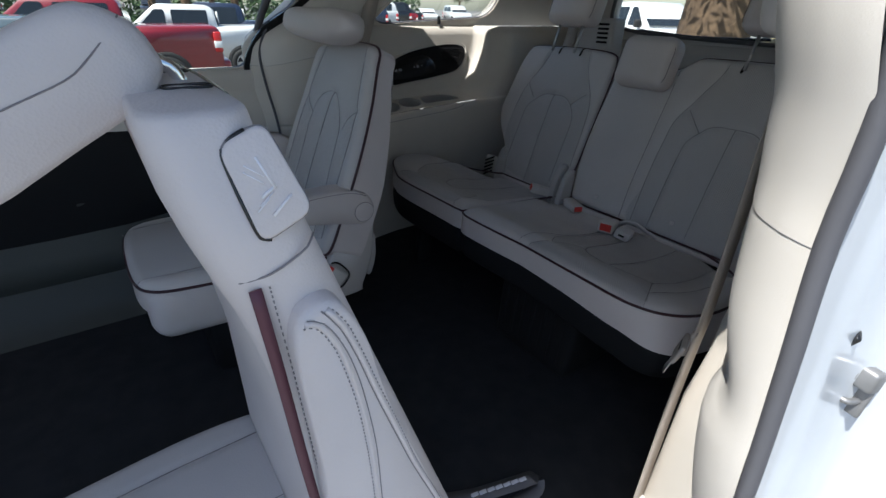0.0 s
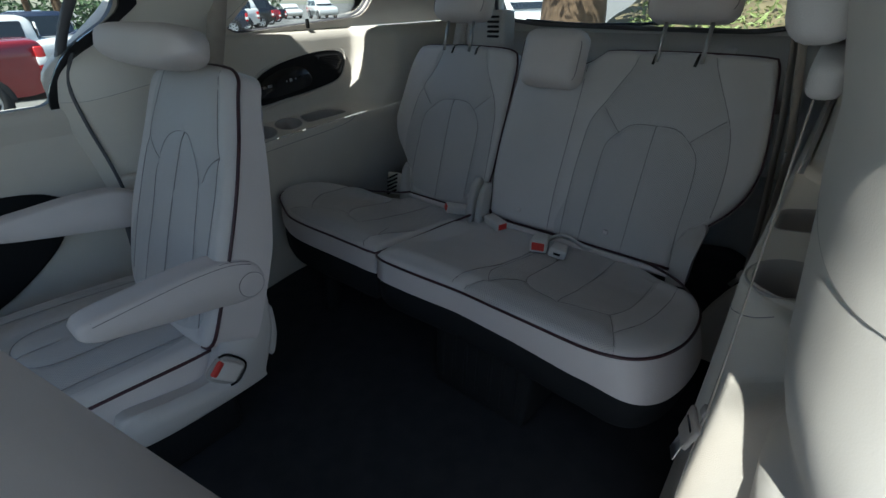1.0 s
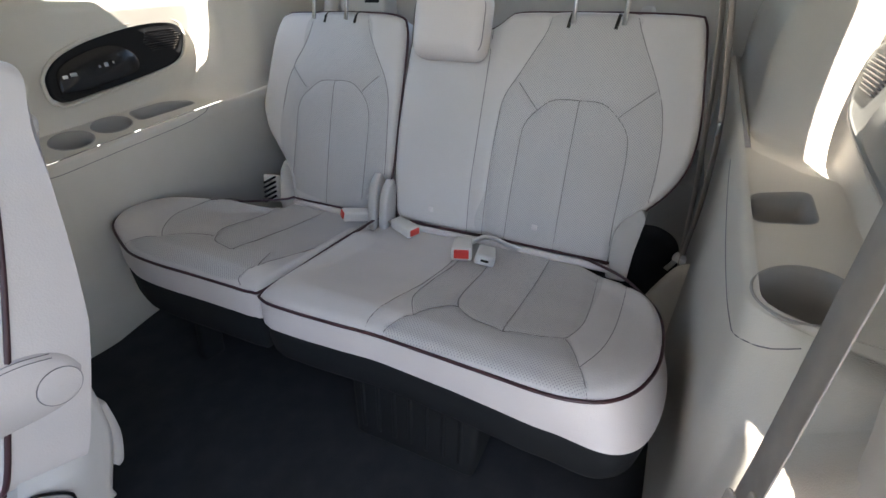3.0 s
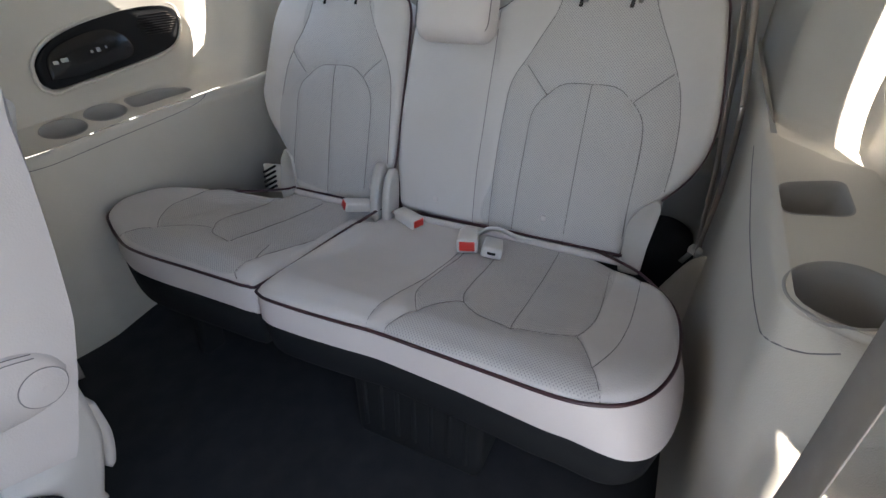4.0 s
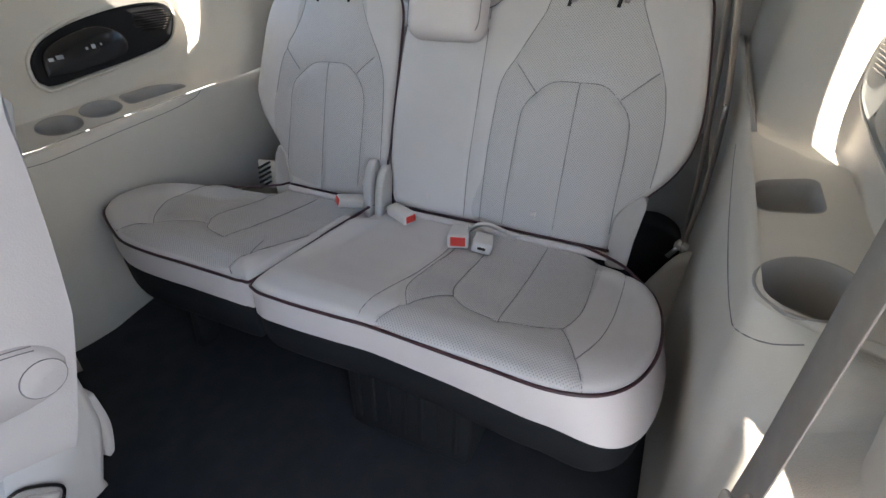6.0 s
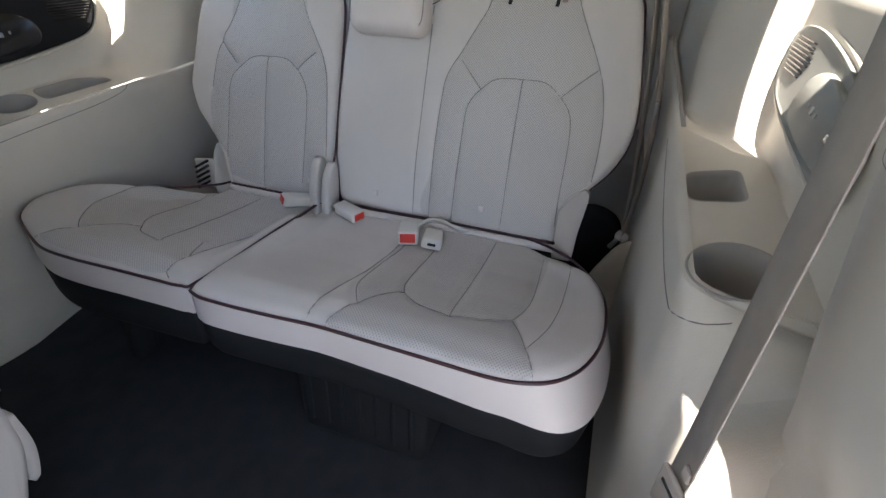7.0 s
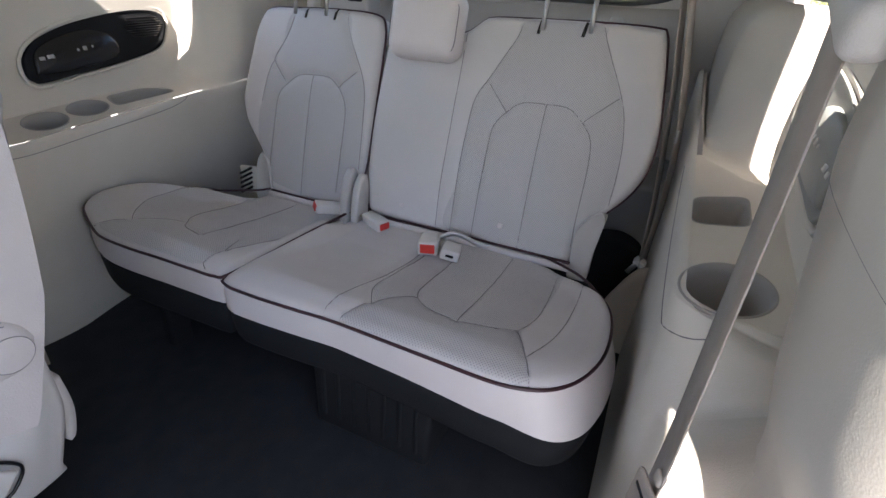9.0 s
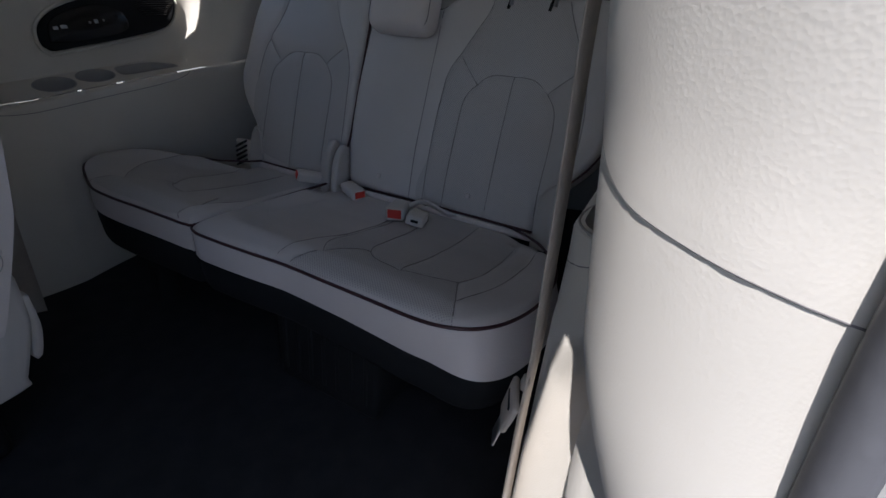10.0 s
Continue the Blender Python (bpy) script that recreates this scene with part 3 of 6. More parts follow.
# passenger-side sliding door: lower panel, window, dark armrest pocket
def left_door():
    lo = plane_of((-0.80, 0, 0), (0, -1, 0), (0, 0, 1))
    bm = poly_holes([(0.30, -0.02), (2.3, -0.02), (2.3, 0.722), (0.30, 0.722)], [], lo)
    hi = plane_of((-0.8065, 0, 0.722), (0, -1, 0), (0.20, 0, 0.56))
    win = rounded([(0.405, 0.015), (1.38, 0.0), (1.38, 0.27), (0.212, 0.27), (0.24, 0.215), (0.31, 0.170), (0.365, 0.12)], 0.03, 4)
    bm = join(bm, poly_holes([(0.10, 0), (1.9, 0), (1.9, 0.62), (0.10, 0.62)], [win], hi))
    d = tagged(part("wall_door", bm, TRIM, smooth=False), "closed cream sliding door with a window and dark pocket", "door", kind="structure")
    g = part("pane", poly_holes(win, [], Matrix.Translation((-0.03, 0, 0)) @ hi), GLASS, d, "side window glass")
    g.visible_shadow = False
    part("window_seal", wall_strip(win, hi, (-0.03, 0, 0)), RUBBER, d, "dark rubber round the door window")
    sill = [[(-0.80 + a, y, 0.722 + b) for a, b in ((0.0, -0.06), (0.012, -0.02), (0.012, 0.002), (0.0, 0.010), (-0.05, 0.012))] for y in (-0.36, -0.6, -0.9, -1.2, -1.5)]
    part("window_sill", loft(sill), TRIM, d)
    pocket = [(-0.452, 0.50), (-0.47, 0.44), (-0.53, 0.37), (-0.66, 0.285), (-0.82, 0.235), (-1.2, 0.17), (-1.45, 0.15), (-1.45, 0.50), (-0.95, 0.57), (-0.60, 0.55), (-0.49, 0.53)]
    pk = smooth_xy([(-p[0], p[1]) for p in pocket] + [(0.452, 0.50)], 0.02)[:-1]
    c = (0.95, 0.37)
    rings = [[lo @ Vector((c[0] + (p[0] - c[0]) * q, c[1] + (p[1] - c[1]) * q, h)) for p in pk] for q, h in ((1.0, -0.001), (0.99, -0.012), (0.96, -0.015), (0.5, -0.02), (0.02, -0.02))]
    part("door_pocket", loft(rings, True), BLACK_PLASTIC, d, "black door armrest and pocket insert")
    # scuff plate and kick panel carry the shade of the door foot as colour
    scuff = [[(-0.80 + a, y, b) for a, b in ((0.0, 0.16), (0.035, 0.13), (0.055, 0.06), (0.075, 0.03), (0.10, 0.012), (0.12, 0.0))] for y in (-0.4, -0.7, -1.0, -1.3, -1.6, -2.2)]
    part("scuff_plate", loft(scuff), DOOR_LOW, d, "door sill scuff plate, cream darkened for shade")
    kick = [[(-0.80 + a, y, b) for a, b in ((-0.002, 0.44), (0.006, 0.43), (0.010, 0.36), (0.018, 0.28), (0.040, 0.22), (0.046, 0.18), (0.030, 0.13), (0.0, 0.10))] for y in (-0.70, -0.9, -1.2, -1.6, -2.2)]
    part("kick_panel", loft(kick), DOOR_LOW, d, "moulded lower door panel, cream darkened for shade")
    frame_line = smooth_line([(-0.80, -0.36, 0.0), (-0.806, -0.345, 0.35), (-0.815, -0.335, 0.55), (-0.835, -0.36, 0.70), (-0.83, -0.37, 0.76), (-0.78, -0.33, 0.90), (-0.70, -0.25, 1.08), (-0.64, -0.25, 1.25)], 0.03)
    part("door_seal", tube(frame_line, 0.012, 8), RUBBER, d, "black rubber door seal")
    frit = smooth_xy([(0.41, 0.0), (0.405, 0.045), (0.365, 0.12), (0.31, 0.170), (0.24, 0.215), (0.21, 0.27), (0.20, 0.48), (0.165, 0.48), (0.172, 0.27), (0.195, 0.205), (0.27, 0.145), (0.32, 0.095), (0.35, 0.0), (0.38, -0.004), (0.41, 0.0)], 0.02)[:-1]
    part("window_frame", join(poly_holes(frit, [], Matrix.Translation((0.012, 0, 0)) @ hi), wall_strip(frit, hi, (0.012, 0, 0))), GLOSS_BLACK, d, "black rear corner of the door window frame", smooth=False)
    return d


left_door()


def pillar_back(sign, z):
    return 0.18 * smoothstep(0.80, 1.0, z) if sign < 0 else 0.0


def pillar_tuck(z, u):
    """The right pillar's lower shell tucks back under a soft swell, then comes forward again."""
    g = 0.022 * min(1, max(0, (0.645 - z) / 0.11)) ** 2 * smoothstep(0.47, 0.53, z)
    return g * smoothstep(0.34, 0.52, u) * smoothstep(0.97, 0.75, u)


def pillar_swell(z, u):
    """The left pillar swells forwards at the height of the window sill."""
    f = float(np.interp(z, (0.30, 0.48, 0.58, 0.66, 0.74, 0.79, 0.83, 0.87, 0.92), (0.0, 0.016, 0.026, 0.040, 0.050, 0.048, 0.030, 0.004, 0.0)))
    return f * smoothstep(0.42, 0.78, u)


def c_pillar(sign, z0, z1):
    rings = []
    n = 68
    for i in range(n + 1):
        z = z0 + (z1 - z0) * i / n
        ring = []
        s = smooth_xy(SEC)
        for j, (x, y) in enumerate(s):
            u = j / (len(s) - 1)
            tuck = pillar_tuck(z, u) if sign > 0 else 0
            swell = pillar_swell(z, u) if sign < 0 else 0
            ring.append((sign * (x + pillar_x(z, u) + tuck), y + pillar_y(z) + pillar_back(sign, z) + 0.6 * tuck - swell, z))
        rings.append(ring)
    return loft(rings)


pil = tagged(part("pillar_right", c_pillar(1, 0.0, 1.36), TRIM_GRAIN), "cream pillar trim beside the open door", "pillar", kind="structure")
pil_l = tagged(part("pillar_left", c_pillar(-1, 0.0, 1.36), TRIM), "cream pillar trim behind the second row", "pillar", kind="structure")


def cap_edge(u):
    """Height of the lower edge of the pillar's upper cover, u running from the inner to the door side."""
    return 0.742 + 0.036 * smoothstep(0.85, 0.42, u) + 0.9 * max(0, 0.42 - u) ** 1.5


def pillar_cap(sign, owner):
    """The grained upper shell of the pillar, which laps over the lower one along a curved edge."""
    s = smooth_xy(SEC, 0.006)
    n = len(s)
    rings, edge = [], []
    m = 26
    for i in range(m + 1):
        ring = []
        for j, (x, y) in enumerate(s):
            u = j / (n - 1)
            k = math.sin(math.pi * u)
            zb = cap_edge(u)
            z = zb + (1.36 - zb) * (i / m) ** 1.5
            lift = 0.0006 + 0.006 * smoothstep(0, 0.35, i / m) * k
            swell = pillar_swell(z, u) if sign < 0 else 0
            ring.append((sign * (x + pillar_x(z, u) - lift), y + pillar_y(z) + pillar_back(sign, z) - lift * 0.6 - swell, z))
        rings.append(ring)
    edge = [Vector(p) + Vector((sign * 0.0006, 0.0004, 0)) for p in rings[0]]
    part("seam", tube(edge, 0.0008, 5), SEAM, owner, "thin dark parting line")
    return part("pillar_cap", loft(rings), TRIM_GRAIN, owner, "grained cream upper pillar cover")


pillar_cap(1, pil)
pillar_cap(-1, pil_l)
part("door_seal", tube(smooth_line([(-0.752, -0.318, 0.875), (-0.752, -0.345, 0.835), (-0.752, -0.364, 0.785), (-0.752, -0.365, 0.74), (-0.752, -0.355, 0.66), (-0.752, -0.341, 0.58), (-0.752, -0.331, 0.48), (-0.752, -0.325, 0.30), (-0.752, -0.325, 0.02)], 0.02), 0.0045, 8), RUBBER, pil_l, "black rubber door seal on the swollen pillar edge")
# added rail, out of view, that keeps the sun off the left pillar
tagged(part("roof_rail", rbox((0.16, 1.75, 0.06), 0.02, 3, pose(-0.715, -1.325, 1.335)), PAINT), "white rail added out of view to block sun over the door", "roof rail", kind="structure")

seal_line = smooth_line([(0.735, -0.38, 1.30), (0.785, -0.375, 1.05), (0.818, -0.365, 0.88), (0.822, -0.360, 0.75), (0.833, -0.356, 0.62), (0.846, -0.350, 0.44), (0.853, -0.345, 0.25), (0.855, -0.38, 0.03), (0.855, -0.5, -0.02), (0.855, -1.2, -0.02)], 0.03)
seal_ob = tagged(part("door_seal", tube(seal_line, 0.009, 10), RUBBER), "dark rubber door seal along the pillar", "seal", kind="structure")
jamb = []
for z in (-0.25, -0.05, 0.1, 0.2, 0.3, 0.4, 0.5, 0.6, 0.7, 0.8, 0.9, 1.0, 1.2, 1.36):
    dx = pillar_x(z) * 0.8
    dy = 0.03 * smoothstep(0.7, 0.3, z)
    jamb.append([(x + dx, y + dy, z) for x, y in smooth_xy([(0.824, -0.345), (0.838, -0.28), (0.845, -0.20), (0.862, -0.15), (0.90, -0.125), (0.945, -0.12), (0.965, -0.09), (0.975, 0.0), (0.98, 0.25), (0.98, 1.2)], 0.02)])
jamb_ob = tagged(part("door_jamb", loft(jamb), PAINT), "white painted body side and door jamb", "jamb", kind="structure")
sill_r = tagged(part("door_sill", loft([[(0.78 + a, y, b) for a, b in ((0.0, 0.001), (0.05, 0.004), (0.07, -0.01), (0.10, -0.03), (0.16, -0.05), (0.17, -0.30))] for y in (-2.2, -1.2, -0.5, -0.16)]), PAINT),
                "white painted sill of the open door", "sill", kind="structure")

# striker on the jamb, with its plate, and the rubber plug above
st = tagged(empty("door_striker", (0.86, -0.135, 0.51)), "grey steel door striker bolted to the white jamb", "striker")
mst = look((0.862, -0.14, 0.51), (0.6, -0.9, 0.62)) @ pose(0, 0, 0, 0, 0, 0)
part("plate", rbox((0.045, 0.07, 0.008), 0.003, 2, mst), STRIKER, st)
part("loop", tube([mst @ Vector(p) for p in smooth_line([(-0.014, -0.012, 0), (-0.014, -0.012, -0.018), (-0.010, -0.012, -0.024), (0.010, -0.012, -0.024), (0.014, -0.012, -0.018), (0.014, -0.012, 0)], 0.004)], 0.004, 8), STRIKER, st)
part("cover", rbox((0.050, 0.030, 0.022), 0.005, 2, mst @ pose(0, 0.022, -0.008)), STRIKER, st)
part("bolt", rbox((0.014, 0.014, 0.006), 0.003, 2, mst @ pose(0.0, 0.022, -0.021)), CHROME, st)
plug = tagged(part("rubber_plug", rbox((0.016, 0.03, 0.008), 0.0035, 3, look((0.846, -0.205, 0.60), (0.3, -0.5, 0.75)) @ pose(0, 0, 0, 0, 0, 25)), GLOSS_BLACK), "dark oval rubber plug in the white jamb", "plug")


# ---- third-row bench ----
def back_plane():
    return plane_of((0, 0.465, 0.366), (1, 0, 0), (0, 0.41, 1))


def cush_plane():
    return plane_of((0, 0, 0.380), (1, 0, 0), (0, 1, -0.085))


def bv(z):
    """Height z on the backrest to its own coordinate."""
    return (z - 0.366) * math.sqrt(1 + 0.41 ** 2)


def bz(pts):
    return [(x, bv(z)) for x, z in pts]


def wrinkle(amp, f=9.0, seed=0.0):
    def fn(P):
        return np.array([amp * noise.noise((p[0] * f + seed, p[1] * f, seed)) for p in P])
    return fn


def cushion_form(outline, side):
    """Relief of a seat cushion: a lip along the front, falling to a hollow before the backrest."""
    ridge = [tuple(p)[:2] for p in smooth_line([(*p, 0) for p in outline], 0.012, True)]
    crease = wrinkle(0.0022, 8.0, 2.0 + side)

    def fn(P):
        k = np.clip(seg_dist(P, ridge, True) / 0.05, 0, 1)
        k = k * k * (3 - 2 * k)
        k = np.maximum(k, np.clip((P[:, 1] - 0.31) / 0.08, 0, 1))
        w = 1 - 0.7 * np.clip((side * P[:, 0] - (0.46 if side > 0 else 0.52)) / 0.10, 0, 1)
        return crease(P) + k * w * np.interp(P[:, 1], (-0.05, 0, 0.05, 0.1, 0.15, 0.2, 0.3, 0.36, 0.46), (0.004, 0.006, 0.008, 0, -0.012, -0.022, -0.033, -0.033, -0.026))
    return fn


def bench(name, label, cush, back, cseams, bseams, cperf, bperf, side, deep, drop, flare=None, base=None):
    th = empty(name, (sum(p[0] for p in cush) / len(cush), 0.25, 0))
    tagged(th, label, "seat", "third-row seats")
    c = Pad(cush, cush_plane(), deep, 0.018, 0.004, cseams, cperf, puff=cushion_form(cush, side), base=base, flare=flare)
    c.build("cushion", (LEATHER, LEATHER_SIDE), th)
    part("piping", tube(c.rim_line(0.0115, 0.0012), 0.0031, 6, True), PIPING, th, "dark maroon piping")
    b = Pad(back, back_plane(), 0.09, 0.016, 0.014, bseams, bperf, puff=wrinkle(0.0018, 8, 3))
    b.build("backrest", (LEATHER, LEATHER_SIDE), th)
    part("piping", tube(b.rim_line(0.0125, 0.0012), 0.0034, 6, True), PIPING, th, "dark maroon piping")
    spread = flare or (lambda p: p)
    rings = []
    for q, h in ((0.97, 0.004), (0.985, 0.0), (0.985, -drop * 0.45), (0.972, -drop * 0.9), (0.96, -drop), (0.02, -drop)):
        ring = []
        cx, cy = sum(p[0] for p in c.out) / len(c.out), 0.25
        for p in c.out:
            o = spread(p)
            ring.append(cush_plane() @ Vector((cx + (o[0] - cx) * q, cy + (o[1] - cy) * q, -deep(p) + h if q > 0.1 else -deep((cx, cy)) + h)))
        rings.append(ring)
    part("seat_pan", loft(rings, True), PAN, th, "black plastic seat pan")
    return th, c, b


def deep_r(p):
    return float(np.interp(p[0], (-0.12, 0.15, 0.30, 0.45, 0.60), (0.072, 0.069, 0.073, 0.083, 0.089)))


def flare_r(p):
    """The foot of the cushion's free corner is squarer and stands out below its top."""
    return (p[0] + 0.024 * smoothstep(0.45, 0.58, p[0]), p[1] - 0.030 * smoothstep(0.46, 0.56, p[0]) * smoothstep(0.20, 0.05, p[1]))


def deep_l(p):
    return 0.072


def base_l(p):
    """The outer bolster of the narrow seat rides up towards the wheel arch."""
    return 0.024 * smoothstep(-0.50, -0.66, p[0])


CUSH_R = [(-0.118, 0.03), (-0.098, -0.008), (-0.03, -0.013), (0.07, -0.009), (0.15, -0.004), (0.25, -0.006), (0.36, -0.009), (0.445, -0.011), (0.495, -0.003), (0.535, 0.017), (0.567, 0.055), (0.588, 0.11), (0.596, 0.17), (0.593, 0.24), (0.580, 0.293), (0.551, 0.342), (0.50, 0.40), (0.40, 0.45), (0.30, 0.46), (0.0, 0.46), (-0.108, 0.46), (-0.117, 0.25)]
CUSH_L = [(-0.124, 0.03), (-0.14, 0.004), (-0.20, 0.001), (-0.30, -0.001), (-0.40, -0.004), (-0.484, 0.000), (-0.547, 0.016), (-0.623, 0.047), (-0.658, 0.077), (-0.683, 0.113), (-0.691, 0.158), (-0.679, 0.207), (-0.630, 0.256), (-0.580, 0.304), (-0.525, 0.353), (-0.44, 0.42), (-0.40, 0.46), (-0.2, 0.46), (-0.13, 0.46), (-0.126, 0.25)]
BACK_R = bz([(-0.072, 0.335), (-0.090, 0.39), (-0.100, 0.45), (-0.104, 0.55), (-0.100, 0.70), (-0.092, 0.765), (-0.06, 0.777), (0.088, 0.776), (0.113, 0.778), (0.135, 0.790), (0.155, 0.805), (0.18, 0.812), (0.30, 0.814), (0.42, 0.814), (0.535, 0.810), (0.556, 0.800), (0.568, 0.749), (0.578, 0.69), (0.586, 0.64), (0.590, 0.59), (0.587, 0.55), (0.577, 0.517), (0.555, 0.48), (0.513, 0.435), (0.484, 0.408), (0.474, 0.385), (0.472, 0.345), (0.455, 0.322), (0.35, 0.320), (0.2, 0.324), (0.0, 0.330)])
BACK_L = bz([(-0.15, 0.328), (-0.122, 0.39), (-0.112, 0.45), (-0.113, 0.55), (-0.114, 0.70), (-0.120, 0.775), (-0.15, 0.802), (-0.28, 0.809), (-0.41, 0.807), (-0.505, 0.803), (-0.533, 0.779), (-0.548, 0.735), (-0.556, 0.68), (-0.565, 0.61), (-0.570, 0.567), (-0.561, 0.537), (-0.541, 0.50), (-0.501, 0.458), (-0.467, 0.421), (-0.455, 0.393), (-0.443, 0.356), (-0.417, 0.328), (-0.35, 0.322), (-0.25, 0.326)])

ARCH = [(0.226, 0.335), (0.225, 0.43), (0.226, 0.50), (0.227, 0.560), (0.231, 0.585), (0.245, 0.607), (0.268, 0.628), (0.292, 0.640), (0.345, 0.643), (0.391, 0.641), (0.416, 0.628), (0.442, 0.605), (0.457, 0.582), (0.463, 0.55), (0.465, 0.50), (0.465, 0.42), (0.467, 0.36)]
BSEAM_R = [bz(s) for s in (
    ARCH, [(0.344, 0.642), (0.344, 0.5), (0.346, 0.325)], [(0.254, 0.617), (0.202, 0.670)], [(0.432, 0.617), (0.496, 0.672)],
    [(0.428, 0.813), (0.439, 0.785), (0.460, 0.745), (0.480, 0.71), (0.500, 0.672), (0.512, 0.642), (0.522, 0.600), (0.527, 0.555), (0.528, 0.51), (0.526, 0.462)],
    [(0.255, 0.811), (0.246, 0.773), (0.227, 0.738), (0.199, 0.687), (0.179, 0.654), (0.169, 0.625), (0.166, 0.585), (0.164, 0.53), (0.164, 0.45), (0.168, 0.33)],
    [(0.119, 0.775), (0.121, 0.69), (0.121, 0.55), (0.121, 0.44), (0.127, 0.333)])]
BPERF_R = [bz([(0.26, 0.805), (0.246, 0.773), (0.199, 0.687), (0.172, 0.64), (0.166, 0.585), (0.164, 0.45), (0.168, 0.33), (0.46, 0.33), (0.475, 0.40), (0.526, 0.47), (0.527, 0.555), (0.512, 0.642), (0.48, 0.71), (0.439, 0.785), (0.428, 0.805)])]
LARCH = [(-0.434, 0.35), (-0.434, 0.45), (-0.433, 0.52), (-0.432, 0.565), (-0.420, 0.597), (-0.390, 0.622), (-0.368, 0.636), (-0.345, 0.642), (-0.30, 0.644), (-0.258, 0.641), (-0.234, 0.626), (-0.209, 0.601), (-0.196, 0.572), (-0.192, 0.53), (-0.191, 0.45), (-0.192, 0.36)]
BSEAM_L = [bz(s) for s in (
    LARCH, [(-0.316, 0.643), (-0.314, 0.5), (-0.308, 0.33)], [(-0.412, 0.622), (-0.466, 0.672)], [(-0.227, 0.622), (-0.178, 0.662)],
    [(-0.234, 0.808), (-0.226, 0.774), (-0.207, 0.736), (-0.179, 0.691), (-0.157, 0.653), (-0.142, 0.607), (-0.134, 0.526), (-0.128, 0.43)],
    [(-0.406, 0.806), (-0.418, 0.754), (-0.438, 0.711), (-0.460, 0.680), (-0.478, 0.630), (-0.490, 0.56)])]
BPERF_L = [bz([(-0.406, 0.80), (-0.438, 0.711), (-0.47, 0.66), (-0.49, 0.56), (-0.485, 0.47), (-0.44, 0.36), (-0.16, 0.34), (-0.133, 0.46), (-0.134, 0.526), (-0.142, 0.607), (-0.157, 0.653), (-0.207, 0.736), (-0.234, 0.80)])]
CSEAM_R = [
    [(0.224, 0.40), (0.224, 0.32), (0.224, 0.244), (0.228, 0.187), (0.236, 0.155), (0.252, 0.130), (0.278, 0.107), (0.305, 0.096), (0.345, 0.094), (0.385, 0.101), (0.415, 0.113), (0.440, 0.132), (0.452, 0.152), (0.461, 0.185), (0.466, 0.229), (0.465, 0.30), (0.461, 0.40)],
    [(0.346, 0.094), (0.343, 0.193), (0.343, 0.288), (0.346, 0.43)],
    [(0.153, 0.40), (0.152, 0.328), (0.145, 0.259), (0.144, 0.186), (0.154, 0.129), (0.170, 0.093), (0.189, 0.063)],
    [(0.167, -0.006), (0.164, 0.005), (0.172, 0.025), (0.189, 0.061), (0.206, 0.092), (0.229, 0.129), (0.240, 0.145)],
    [(0.131, -0.004), (0.126, 0.015), (0.128, 0.045), (0.132, 0.101), (0.134, 0.204), (0.139, 0.30), (0.142, 0.42)],
    [(0.446, 0.136), (0.462, 0.099), (0.481, 0.058), (0.497, 0.021), (0.505, 0.002)],
    [(0.483, 0.056), (0.496, 0.085), (0.509, 0.134), (0.518, 0.202), (0.521, 0.265), (0.522, 0.333), (0.520, 0.37)]]
CPERF_R = [[(0.169, 0.000), (0.33, -0.004), (0.495, 0.000), (0.481, 0.058), (0.452, 0.140), (0.461, 0.185), (0.466, 0.229), (0.465, 0.43), (0.35, 0.45), (0.153, 0.43), (0.145, 0.259), (0.144, 0.186), (0.154, 0.129), (0.189, 0.064), (0.172, 0.030)]]


CSEAM_L = [
    [(-0.541, 0.378), (-0.562, 0.335), (-0.580, 0.29), (-0.592, 0.235), (-0.588, 0.185), (-0.565, 0.142), (-0.535, 0.108), (-0.500, 0.080)],
    [(-0.545, 0.020), (-0.523, 0.043), (-0.498, 0.079), (-0.476, 0.116), (-0.455, 0.143), (-0.425, 0.160)],
    [(-0.313, 0.114), (-0.347, 0.118), (-0.383, 0.130), (-0.413, 0.156), (-0.444, 0.190), (-0.457, 0.225), (-0.456, 0.279), (-0.446, 0.347), (-0.433, 0.411)],
    [(-0.313, 0.116), (-0.320, 0.19), (-0.322, 0.263), (-0.316, 0.336), (-0.303, 0.42)],
    [(-0.172, 0.008), (-0.187, 0.018), (-0.190, 0.037), (-0.192, 0.067), (-0.212, 0.115), (-0.228, 0.146)],
    [(-0.194, 0.080), (-0.187, 0.129), (-0.184, 0.194), (-0.172, 0.255), (-0.157, 0.32), (-0.143, 0.40)]]
CPERF_L = [[(-0.535, 0.025), (-0.44, 0.004), (-0.30, 0.006), (-0.19, 0.012), (-0.192, 0.067), (-0.187, 0.129), (-0.184, 0.194), (-0.157, 0.33), (-0.15, 0.43), (-0.44, 0.43), (-0.541, 0.378), (-0.592, 0.235), (-0.565, 0.142), (-0.500, 0.078)]]
bench_r, PAD_CR, PAD_BR = bench("bench_seat", "wide light grey leather third-row bench seat with piping", CUSH_R, BACK_R, CSEAM_R, BSEAM_R, CPERF_R, BPERF_R, 1, deep_r, 0.072, flare_r)
bench_l, PAD_CL, PAD_BL = bench("bench_seat", "narrow light grey leather third-row seat with piping", CUSH_L, BACK_L, CSEAM_L, BSEAM_L, CPERF_L, BPERF_L, -1, deep_l, 0.085, None, base_l)


